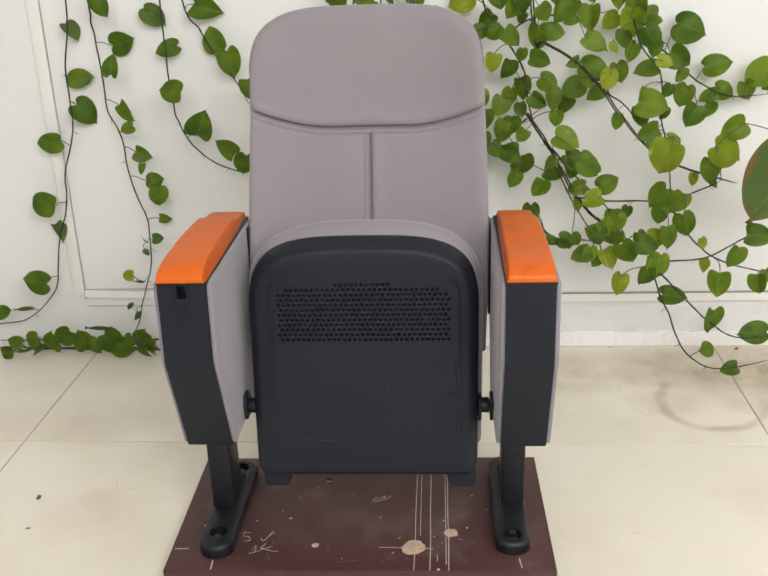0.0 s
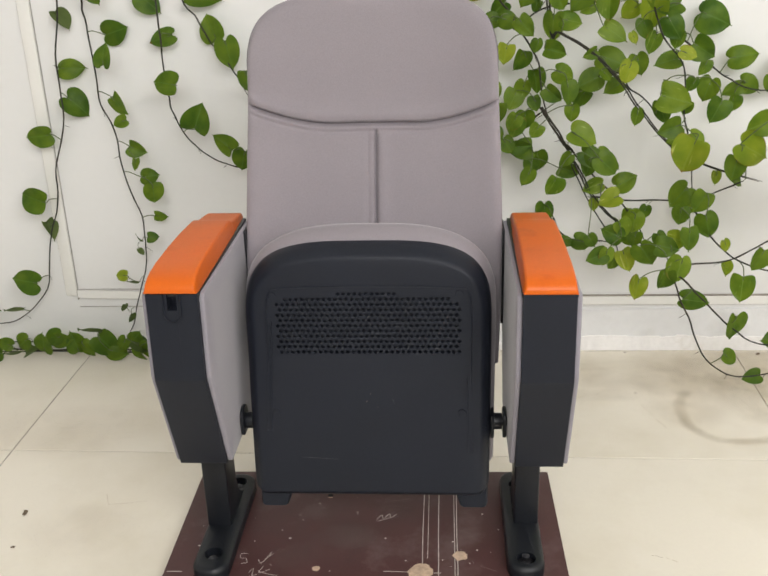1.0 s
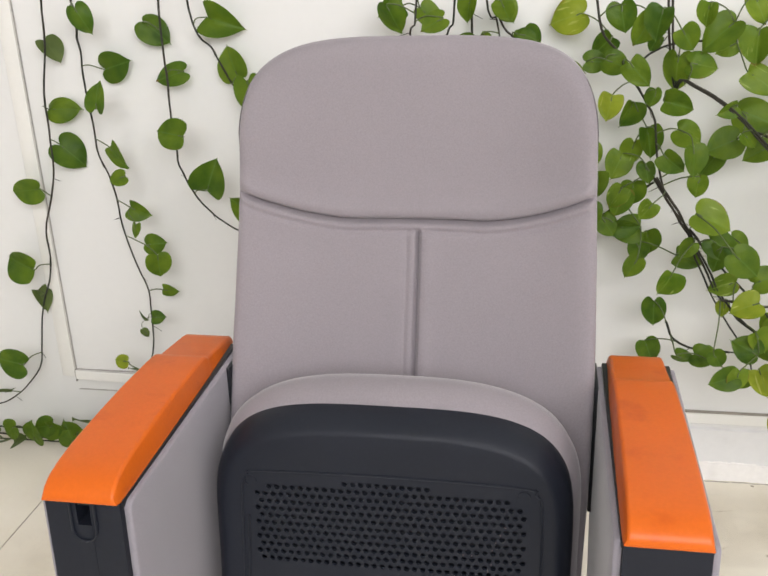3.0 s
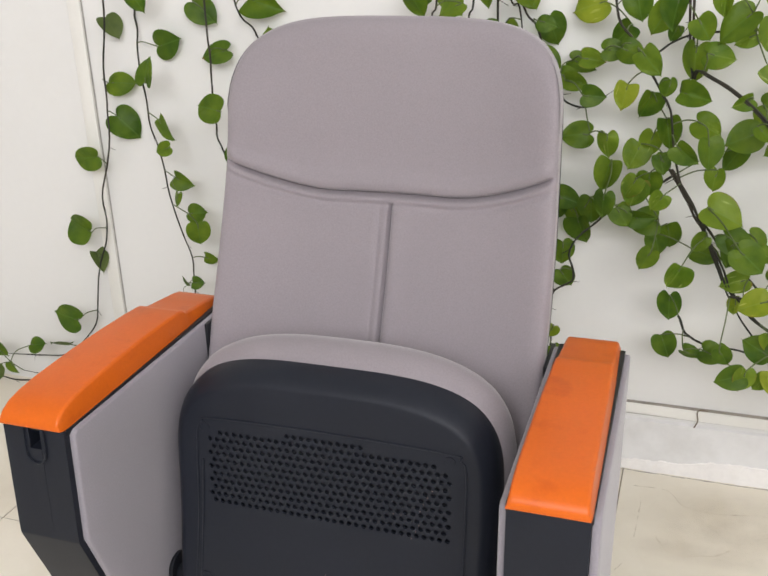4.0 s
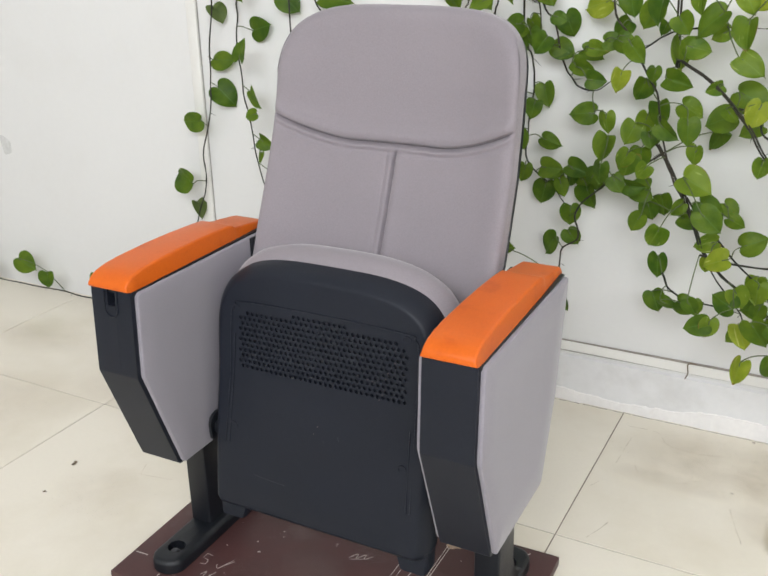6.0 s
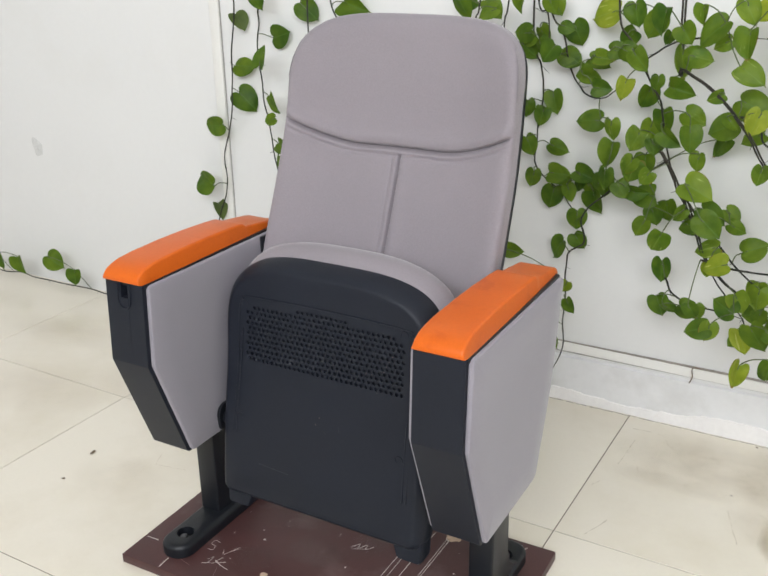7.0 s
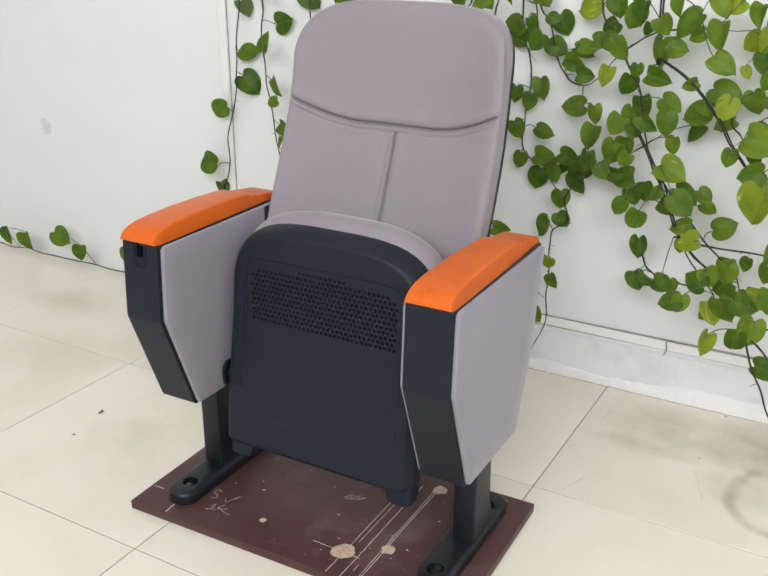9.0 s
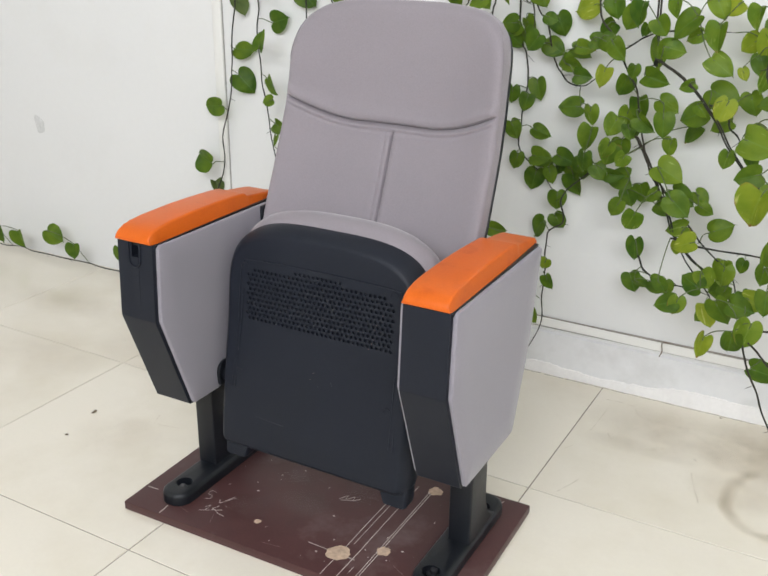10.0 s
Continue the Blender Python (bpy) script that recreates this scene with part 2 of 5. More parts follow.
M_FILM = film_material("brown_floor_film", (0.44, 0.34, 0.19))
M_DUST = film_material("pale_dust_film", (0.24, 0.18, 0.165))
LEAF = [
    leaf_material("leaf_mid_green", (0.048, 0.110, 0.009), (0.150, 0.230, 0.016), (0.11, 0.20, 0.035), (0.21, 0.13, 0.03), 1.46),
    leaf_material("leaf_yellow_green", (0.150, 0.235, 0.012), (0.33, 0.385, 0.03), (0.26, 0.34, 0.05), (0.24, 0.115, 0.025), 1.36, (0.50, 0.52, 0.14)),
    leaf_material("leaf_light_green", (0.085, 0.165, 0.010), (0.205, 0.290, 0.024), (0.19, 0.29, 0.05), (0.25, 0.14, 0.035), 1.38, (0.36, 0.45, 0.11)),
    leaf_material("leaf_dull_underside", (0.070, 0.110, 0.030), (0.130, 0.175, 0.050), (0.12, 0.16, 0.06)),
    leaf_material("leaf_old_browning", (0.055, 0.110, 0.025), (0.110, 0.170, 0.045), (0.14, 0.20, 0.07), (0.20, 0.112, 0.045), 1.22),
]


# ---------------------------------------------------------------- mesh tools
def mesh_of(name, bm, mat, sharp=40):
    me = bpy.data.meshes.new(name)
    bmesh.ops.recalc_face_normals(bm, faces=bm.faces)
    bm.to_mesh(me)
    bm.free()
    me.materials.append(mat)
    if sharp is not None:
        me.polygons.foreach_set("use_smooth", [True] * len(me.polygons))
        me.set_sharp_from_angle(angle=radians(sharp))
    return me


def part(name, bm, mat, parent=None, label="", sharp=40):
    """One bmesh as one object, under a thing or a part."""
    ob = new(name, mesh_of(name, bm, mat, sharp))
    if parent:
        ob.parent = parent
    return tagged(ob, label)


def thing(name, label, category, kind="", group=""):
    return tagged(new(name), label, category, group, kind)


def add_box(bm, x0, x1, y0, y1, z0, z1, bevel=0.0, seg=2):
    v = [bm.verts.new((x, y, z)) for x in (x0, x1) for y in (y0, y1) for z in (z0, z1)]
    fs = [bm.faces.new([v[i] for i in q]) for q in ((0, 1, 3, 2), (4, 6, 7, 5), (0, 4, 5, 1), (2, 3, 7, 6), (0, 2, 6, 4), (1, 5, 7, 3))]
    if bevel:
        es = list({e for f in fs for e in f.edges})
        bmesh.ops.bevel(bm, geom=es, offset=bevel, segments=seg, profile=0.5, affect="EDGES")
    return bm


def box(*a, **k):
    return add_box(bmesh.new(), *a, **k)


def rounded(corners, n=6):
    """A closed outline from corners (a, b, radius), each rounded."""
    out = []
    count = len(corners)
    for i, (a, b, r) in enumerate(corners):
        p = Vector((a, b))
        u = (Vector(corners[i - 1][:2]) - p)
        w = (Vector(corners[(i + 1) % count][:2]) - p)
        u.normalize(), w.normalize()
        half = math.acos(max(-1, min(1, u.dot(w)))) / 2
        if r <= 0 or half > radians(89):
            out.append((a, b))
            continue
        d = r / math.tan(half)
        c = p + (u + w).normalized() * (r / math.sin(half))
        s, e = p + u * d - c, p + w * d - c
        a0, a1 = math.atan2(s.y, s.x), math.atan2(e.y, e.x)
        da = (a1 - a0 + math.pi) % (2 * math.pi) - math.pi
        for k in range(n + 1):
            t = a0 + da * k / n
            out.append((c.x + r * math.cos(t), c.y + r * math.sin(t)))
    return out


def dense(outline, step):
    out = []
    for i, p in enumerate(outline):
        q = outline[(i + 1) % len(outline)]
        d = math.dist(p, q)
        if d < 1e-6:
            continue
        k = max(1, math.ceil(d / step))
        out += [(p[0] + (q[0] - p[0]) * j / k, p[1] + (q[1] - p[1]) * j / k) for j in range(k)]
    return out


def inset(outline, d):
    """The outline moved inwards by d (for rounded, mostly convex shapes)."""
    n = len(outline)
    area = sum(outline[i - 1][0] * outline[i][1] - outline[i][0] * outline[i - 1][1] for i in range(n))
    sgn = 1 if area > 0 else -1
    out = []
    for i, (a, b) in enumerate(outline):
        p, q = outline[i - 1], outline[(i + 1) % n]
        t = Vector((q[0] - p[0], q[1] - p[1])).normalized()
        out.append((a - t.y * d * sgn, b + t.x * d * sgn))
    return out


def pillow(outline, profile, place, close_last=True, close_first=True, fill=8):
    """Rings of the outline, moved in by the profile's (inset, depth), placed by place(a, b, depth); the last ring is filled towards the middle."""
    bm = bmesh.new()
    rings = []
    for d, h in profile:
        rings.append([bm.verts.new(place(a, b, h)) for a, b in (inset(outline, d) if d else outline)])
    n = len(outline)
    for r0, r1 in zip(rings, rings[1:]):
        for i in range(n):
            j = (i + 1) % n
            bm.faces.new((r0[i], r0[j], r1[j], r1[i]))
    if close_first:
        bm.faces.new(rings[0])
    if close_last:
        d, h = profile[-1]
        base = inset(outline, d) if d else outline
        ca, cb = sum(p[0] for p in base) / n, sum(p[1] for p in base) / n
        last = rings[-1]
        for k in range(1, fill):
            s = 1 - k / fill
            ring = [bm.verts.new(place(ca + (a - ca) * s, cb + (b - cb) * s, h)) for a, b in base]
            for i in range(n):
                j = (i + 1) % n
                bm.faces.new((last[i], last[j], ring[j], ring[i]))
            last = ring
        c = bm.verts.new(place(ca, cb, h))
        for i in range(n):
            bm.faces.new((last[i], last[(i + 1) % n], c))
    return bm


def loft(sections, cap=True):
    bm = bmesh.new()
    rings = [[bm.verts.new(p) for p in s] for s in sections]
    n = len(rings[0])
    for r0, r1 in zip(rings, rings[1:]):
        for i in range(n):
            j = (i + 1) % n
            bm.faces.new((r0[i], r0[j], r1[j], r1[i]))
    if cap:
        bm.faces.new(rings[0])
        bm.faces.new(rings[-1])
    return bm


def add_tube(bm, pts, radii, sides=6):
    """A tube along the points."""
    pts = [Vector(p) for p in pts]
    rings = []
    side = Vector((0.3, 0.9, 0.2))
    for i, p in enumerate(pts):
        t = (pts[min(i + 1, len(pts) - 1)] - pts[max(i - 1, 0)]).normalized()
        u = (side - t * side.dot(t)).normalized()
        w = t.cross(u)
        r = radii[i] if isinstance(radii, (list, tuple)) else radii
        rings.append([bm.verts.new(p + (u * math.cos(2 * math.pi * k / sides) + w * math.sin(2 * math.pi * k / sides)) * r) for k in range(sides)])
    for r0, r1 in zip(rings, rings[1:]):
        for k in range(sides):
            j = (k + 1) % sides
            bm.faces.new((r0[k], r0[j], r1[j], r1[k]))
    bm.faces.new(rings[0])
    bm.faces.new(rings[-1])
    return bm


def smooth_path(pts, k=6):
    """A smooth curve through the points."""
    pts = [Vector(p) for p in pts]
    out = []
    for i in range(len(pts) - 1):
        p0, p1, p2, p3 = pts[max(i - 1, 0)], pts[i], pts[i + 1], pts[min(i + 2, len(pts) - 1)]
        for j in range(k):
            t = j / k
            out.append(0.5 * ((2 * p1) + (p2 - p0) * t + (2 * p0 - 5 * p1 + 4 * p2 - p3) * t * t + (3 * p1 - p0 - 3 * p2 + p3) * t ** 3))
    return out + [pts[-1]]


def add_disc(bm, c, axis, r, depth, sides=20, bevel=0.0):
    """A short cylinder centred at c along the axis 'x', 'y' or 'z'."""
    res = bmesh.ops.create_cone(bm, cap_ends=True, segments=sides, radius1=r, radius2=r, depth=depth)
    vs = res["verts"]
    turn = {"x": Matrix.Rotation(radians(90), 4, "Y"), "y": Matrix.Rotation(radians(90), 4, "X"), "z": Matrix.Identity(4)}[axis]
    bmesh.ops.transform(bm, matrix=Matrix.Translation(c) @ turn, verts=vs)
    if bevel:
        es = [e for e in {e for v in vs for e in v.link_edges} if len(e.link_faces) == 2 and e.calc_face_angle() > 1]
        bmesh.ops.bevel(bm, geom=es, offset=bevel, segments=2, profile=0.5, affect="EDGES")
    return bm


def cut(ob, cutter_bm):
    """Cut the bmesh's shape out of the object."""
    tool = new("cutter", mesh_of("cutter", cutter_bm, ob.data.materials[0], None))
    mod = ob.modifiers.new("cut", "BOOLEAN")
    mod.operation, mod.object, mod.solver = "DIFFERENCE", tool, "EXACT"
    bpy.context.view_layer.update()
    me = bpy.data.meshes.new_from_object(ob.evaluated_get(bpy.context.evaluated_depsgraph_get()))
    ob.modifiers.remove(mod)
    ob.data = me
    me.polygons.foreach_set("use_smooth", [True] * len(me.polygons))
    me.set_sharp_from_angle(angle=radians(35))
    bpy.data.objects.remove(tool)


def lerp_table(table, v):
    """Smooth reading of a table of (v, value)."""
    xs, ys = [t[0] for t in table], [t[1] for t in table]
    if v <= xs[0]:
        return ys[0] + (v - xs[0]) * (ys[1] - ys[0]) / (xs[1] - xs[0])
    if v >= xs[-1]:
        return ys[-1] + (v - xs[-1]) * (ys[-1] - ys[-2]) / (xs[-1] - xs[-2])
    i = max(k for k in range(len(xs) - 1) if xs[k] <= v)
    t = (v - xs[i]) / (xs[i + 1] - xs[i])
    slope = [(ys[min(k + 1, len(xs) - 1)] - ys[max(k - 1, 0)]) / (xs[min(k + 1, len(xs) - 1)] - xs[max(k - 1, 0)]) for k in range(len(xs))]
    h = xs[i + 1] - xs[i]
    return (2 * t ** 3 - 3 * t * t + 1) * ys[i] + (t ** 3 - 2 * t * t + t) * h * slope[i] + (3 * t * t - 2 * t ** 3) * ys[i + 1] + (t ** 3 - t * t) * h * slope[i + 1]


# ---------------------------------------------------------------- the room
WALL_Y = 2.366
X0, X1, Y0, Z1 = -3.4, 3.4, -2.2, 3.7


def structure(name, bm, mat, label, category):
    return tagged(part(name, bm, mat), label, category, kind="structure")


structure("wall_north", box(X0 - 0.2, X1 + 0.2, WALL_Y, WALL_Y + 0.2, -0.1, Z1 + 0.15), M_WALL, "white painted wall with hanging vines and faint stains", "wall")
# the walls below and the ceiling are unseen, added to close the room
structure("wall_west", box(X0 - 0.2, X0, Y0 - 0.2, WALL_Y, -0.1, Z1 + 0.15), M_WALL, "plain white painted side wall", "wall")
structure("wall_east", box(X1, X1 + 0.2, Y0 - 0.2, WALL_Y, -0.1, Z1 + 0.15), M_WALL, "plain white painted side wall", "wall")
# unseen south wall and window, added to go with the lamp
bm = bmesh.new()
for a in ((X0, -0.9, Y0 - 0.2, Y0, -0.1, Z1 + 0.15), (3.37, X1, Y0 - 0.2, Y0, -0.1, Z1 + 0.15), (-0.9, 3.37, Y0 - 0.2, Y0, -0.1, 1.85), (-0.9, 3.37, Y0 - 0.2, Y0, 3.55, Z1 + 0.15)):
    add_box(bm, *a)
structure("wall_south", bm, M_WALL, "unseen white painted wall with an assumed wide window opening", "wall")
structure("ceiling", box(X0, X1, Y0, WALL_Y, Z1, Z1 + 0.15), M_CEIL, "plain white ceiling", "ceiling")
bm = bmesh.new()
for x in (-0.87, 0.2, 1.3, 2.3, 3.34):
    add_box(bm, x - 0.03, x + 0.03, Y0 - 0.13, Y0 - 0.07, 1.85, 3.55)
structure("window_1", bm, M_GLASS, "unseen wide window with pale mullions, assumed behind the camera", "window")

# skirting: a low, flaking plaster plinth with an uneven lower edge
skirting = thing("baseboard", "white painted plaster skirting, flaking and stained near the floor", "skirting", kind="structure")
random.seed(5)
FLAKE = [(-0.6, 0.022), (0.10, 0.034), (0.32, 0.024), (0.45, 0.027), (0.52, 0.042), (0.60, 0.046), (0.75, 0.043), (1.2, 0.038), (3.4, 0.03)]
upper, lower = bmesh.new(), bmesh.new()
cols = 900
prev = None
for i in range(cols + 1):
    x = -0.62 + (X1 + 0.62) * (i / cols) ** 1.3
    e = noise.noise((x * 14, 0.3, 0)) * 0.5 + noise.noise((x * 45, 4.1, 0)) * 0.35 + noise.noise((x * 130, 2.1, 0)) * 0.2
    top = max(0.008, lerp_table(FLAKE, x) + 0.012 * e)
    foot = 0.004 + 0.006 * max(0.0, noise.noise((x * 22, 8.0, 0)) + 0.4 * noise.noise((x * 70, 3.0, 0)))
    low = [lower.verts.new((x, WALL_Y - y, z)) for y, z in ((0.006 + foot, 0.0), (0.0085 + foot * 0.5, top * 0.5), (0.0085, top - 0.002), (0.0055, top))]
    high = [upper.verts.new((x, WALL_Y - y, z)) for y, z in ((0.0060, max(0.0, top - 0.004)), (0.0062, 0.075), (0.0062, 0.1225), (0.0, 0.1265))]
    if prev:
        for bm, q, r in ((lower, prev[0], low), (upper, prev[1], high)):
            for k in range(len(r) - 1):
                bm.faces.new((q[k], r[k], r[k + 1], q[k + 1]))
    prev = (low, high)
part("plinth", upper, M_BASE, skirting)
part("bare_plaster", lower, M_PLASTER, skirting, "pale bare plaster where the paint has flaked off")

# cable duct: comes down the wall, turns and runs along above the skirting
duct = thing("cable_duct", "flat white plastic cable duct, running down the wall and along above the skirting", "cable duct", kind="structure")
bm = bmesh.new()
add_box(bm, -0.938, -0.905, WALL_Y - 0.009, WALL_Y - 0.0005, 0.172, Z1, bevel=0.002)
part("upright", bm, M_DUCT, duct)
bm = loft([[(x, WALL_Y - y, z + dz) for y, z in ((0.0005, 0.138), (0.0075, 0.138), (0.009, 0.1395), (0.009, 0.1605), (0.0075, 0.162), (0.0005, 0.162))] for x, dz in ((-0.9045, 0.026), (0.13, 0.003), (0.5, 0.0), (X1, 0.0))])
part("run", bm, M_DUCT, duct, "", 30)
bm = bmesh.new()
add_box(bm, 0.02, X1, WALL_Y - 0.0065, WALL_Y - 0.0004, 0.1625, 0.1660)
part("grime_line", bm, M_DIRT, duct, "line of dark grime along the duct's top")
# grey strips draw the shadow gap along the duct's edges
bm = bmesh.new()
add_box(bm, -0.9045, 0.02, WALL_Y - 0.0045, WALL_Y - 0.0004, 0.1885, 0.1900)
add_box(bm, -0.9045, X1, WALL_Y - 0.0032, WALL_Y - 0.0004, 0.1352, 0.1366)
for x in (-0.9395, -0.9045):
    add_box(bm, x, x + 0.0013, WALL_Y - 0.0045, WALL_Y - 0.0004, 0.19, Z1)
part("edge_line", bm, M_GREY, duct, "thin grey line drawn for the shadow gap at the duct's edges")
bm = bmesh.new()
add_box(bm, -0.9055, -0.9045, WALL_Y - 0.0094, WALL_Y - 0.0010, 0.160, 0.190)
part("duct_joint", bm, M_DIRT, duct, "dark joint where the upright meets the run")

# a scuff in the paint
bm = pillow(dense(rounded([(-1.752, 0.452, 0.01), (-1.718, 0.462, 0.01), (-1.716, 0.50, 0.012), (-1.770, 0.532, 0.012)], 5), 0.006), [(0, 0.0), (0.004, 0.0012)], lambda a, b, d: (a, WALL_Y - 0.0002 - d, b), close_first=False)
tagged(part("wall_scuff", bm, M_SCUFF), "small grey scuff where the wall paint is knocked", "scuff", kind="structure")


# ---------------------------------------------------------------- the board
board = thing("mounting_board", "dark red-brown laminate board with chalk marks, lying on tiles", "board")
bm = box(-0.378, 0.378, -0.201, 0.201, 0.0, 0.0195, bevel=0.0015)
panel = part("panel", bm, M_BOARD, board)
BOARD = pose(-0.018, 1.513, 0.0, 0, 0, 0.7)
board.matrix_world = BOARD


def on_board(x, y):
    return BOARD.inverted() @ Vector((x, y + 0.003, 0))


def stroke(name, pts, w, mat, label=""):
    """A thin mark on the board's face."""
    bm = bmesh.new()
    pts = [on_board(*p) for p in pts]
    for p, q in zip(pts, pts[1:]):
        d = (q - p).normalized()
        s = Vector((-d.y, d.x, 0)) * w / 2
        vs = [bm.verts.new((v.x, v.y, 0.0199)) for v in (p - s, q - s, q + s, p + s)]
        bm.faces.new(vs)
    return part(name, bm, mat, board, label, None)


for x in (0.091, 0.1215, 0.1575):
    stroke("chalk_line", [(x, 1.312), (x + 0.001, 1.40), (x, 1.50), (x + 0.001, 1.66)], 0.0015, M_CHALK)
for x, y0, y1 in ((0.1015, 1.42, 1.655), (0.153, 1.33, 1.655), (0.136, 1.34, 1.36)):
    stroke("chalk_line", [(x, y0), (x, y1)], 0.0012, M_CHALK)
stroke("chalk_line", [(0.019, 1.381), (0.128, 1.378)], 0.0016, M_CHALK)
for a, b in (((-0.388, 1.371), (-0.360, 1.372)), ((-0.301, 1.309), (-0.303, 1.338)), ((0.294, 1.351), (0.297, 1.322)), ((0.292, 1.676), (0.305, 1.70))):
    stroke("chalk_tick", [a, b], 0.0022, M_CHALK)
for pts in ([(-0.244, 1.425), (-0.257, 1.426), (-0.256, 1.413), (-0.246, 1.412), (-0.242, 1.400), (-0.253, 1.397)], [(-0.221, 1.409), (-0.213, 1.399), (-0.199, 1.432)], [(-0.207, 1.412), (-0.195, 1.428)],
            [(-0.232, 1.371), (-0.226, 1.383), (-0.225, 1.362)], [(-0.217, 1.377), (-0.196, 1.368), (-0.178, 1.365)], [(-0.208, 1.390), (-0.214, 1.371), (-0.194, 1.381)], [(-0.236, 1.358), (-0.214, 1.368)],
            [(-0.004, 1.536), (0.007, 1.554), (0.010, 1.540), (0.022, 1.558), (0.025, 1.544), (0.037, 1.558)], [(0.000, 1.533), (0.029, 1.547)], [(0.150, 1.652), (0.158, 1.645), (0.160, 1.657)], [(0.095, 1.640), (0.103, 1.648)]):
    stroke("chalk_scribble", [tuple(p)[:2] for p in smooth_path([(x, y, 0) for x, y in pts], 3)], 0.0012, M_CHALK)


def blot(name, x, y, r, mat, label="", sides=22, height=0.0004, squash=1.0):
    """An irregular flat spot on the board."""
    c = on_board(x, y)
    random.seed(int((x + y) * 1e4))
    bm = bmesh.new()
    ring = []
    for k in range(sides):
        a = 2 * math.pi * k / sides
        q = r * random.uniform(0.82, 1.08)
        ring.append(bm.verts.new((c.x + q * math.cos(a), c.y + q * squash * math.sin(a), 0.0195 + height)))
    mid = bm.verts.new((c.x, c.y, 0.0195 + height * 1.3))
    for k in range(sides):
        bm.faces.new((ring[k], ring[(k + 1) % sides], mid))
    return part(name, bm, mat, board, label, None)


blot("filler_spot", 0.088, 1.381, 0.0235, M_FILL, "round patch of pale bare filler")
blot("filler_spot", 0.163, 1.429, 0.0145, M_FILL)
blot("filler_spot", 0.163, 1.662, 0.016, M_FILL)
blot("filler_spot", -0.107, 1.386, 0.0075, M_FILL)
for x, y, r in ((0.196, 1.446, 0.004), (-0.16, 1.55, 0.003), (-0.17, 1.475, 0.005), (0.138, 1.315, 0.005), (-0.125, 1.59, 0.003), (0.06, 1.412, 0.003), (-0.345, 1.448, 0.004), (-0.19, 1.50, 0.0025), (0.13, 1.415, 0.003), (-0.05, 1.345, 0.0025), (0.21, 1.56, 0.003), (0.24, 1.51, 0.0025)):
    blot("paint_fleck", x, y, r * 0.7, M_CHALK, sides=9, squash=0.75)
# the hole is a flat disc; its inner shade is the colour
blot("drilled_hole", -0.106, 1.619, 0.0058, M_HOLE, "small drilled hole with a chipped rim, its dark inside a flat spot", sides=14)
blot("chipped_rim", -0.106, 1.6125, 0.0055, M_FILL, sides=14, height=0.0002, squash=0.35)
random.seed(77)
for k in range(46):
    u, v = random.uniform(-0.37, 0.37), random.uniform(1.32, 1.69)
    if abs(abs(u) - 0.295) > 0.04:
        blot("paint_fleck", u, v, random.choice((0.0009, 0.0012, 0.0016, 0.0022)), M_CHALK, sides=6, squash=random.uniform(0.5, 1.0))
for a, c in (((-0.33, 1.36), (-0.25, 1.34)), ((0.02, 1.60), (0.06, 1.61)), ((-0.06, 1.335), (-0.02, 1.34)), ((0.20, 1.40), (0.23, 1.385)), ((-0.20, 1.36), (-0.19, 1.335))):
    stroke("scratch", [a, c], 0.0008, M_SCRATCH)

# ---------------------------------------------------------------- the chair
chair = thing("auditorium_chair", "grey-mauve upholstered auditorium chair, black seat tipped up, orange armrests", "chair")
BACK_Y = [(0.38, 1.575), (0.50, 1.622), (0.61, 1.667), (0.69, 1.701), (0.77, 1.732), (0.85, 1.755), (0.95, 1.771), (1.03, 1.782)]
BACK_W = [(0.38, 0.232), (0.50, 0.238), (0.62, 0.2405), (0.70, 0.2395), (0.75, 0.2385), (0.80, 0.2365), (0.85, 0.2350), (0.90, 0.2340), (1.03, 0.2330)]
TOP, CROWN, SEAM = 1.023, 0.168, 0.788


def back_half(z):
    """Half-width of the backrest by height: straight sides, then a broad rounded top."""
    w = lerp_table(BACK_W, z)
    d = (z - (TOP - CROWN)) / CROWN
    return w * max(0.0, 1 - max(0.0, d) ** 3.9) ** (1 / 3.9)


def back_height(x, z):
    """A level z of the straight part, bent to follow the rounded top at x."""
    low = TOP - CROWN
    if z <= low:
        return z
    k = 0.997 * min(1.0, abs(x) / lerp_table(BACK_W, 0.95))
    return low + (z - low) * (1 - k ** 3.9) ** (1 / 3.9)


def seam_rise(x):
    a = max(0.0, abs(x) - 0.080)
    return 0.045 * (a / 0.155) ** 1.75


def back_rim(z):
    """Where the padded edge meets the shell."""
    return lerp_table(BACK_Y, z) + 0.006 + 0.024 * max(0.0, min(1.0, (z - 0.88) / 0.12)) ** 1.5


def wrap(u):
    """The sides of the back come forward."""
    return 0.050 * abs(u) ** 2.4


levels = [0.38 + 0.008 * i for i in range(47)] + [0.757 + 0.0016 * i for i in range(40)] + [0.822 + 0.007 * i for i in range(16)]
levels += [TOP - 0.089 * math.cos(radians(90) * i / 40) for i in range(1, 41)]
levels = sorted(z for z in levels if z <= TOP - 0.0003) + [TOP - 0.0001]
fine = [0.36 + (TOP - 0.11 - 0.36) * i / 900 for i in range(900)] + [TOP - 0.11 * math.cos(radians(90) * i / 900) ** 2 for i in range(901)]
edge_pts = [(k * back_half(z), z) for k in (1, -1) for z in fine]
edge_pts = np.array(edge_pts + [(x, back_height(x, TOP)) for x in np.linspace(-0.2, 0.2, 801)])
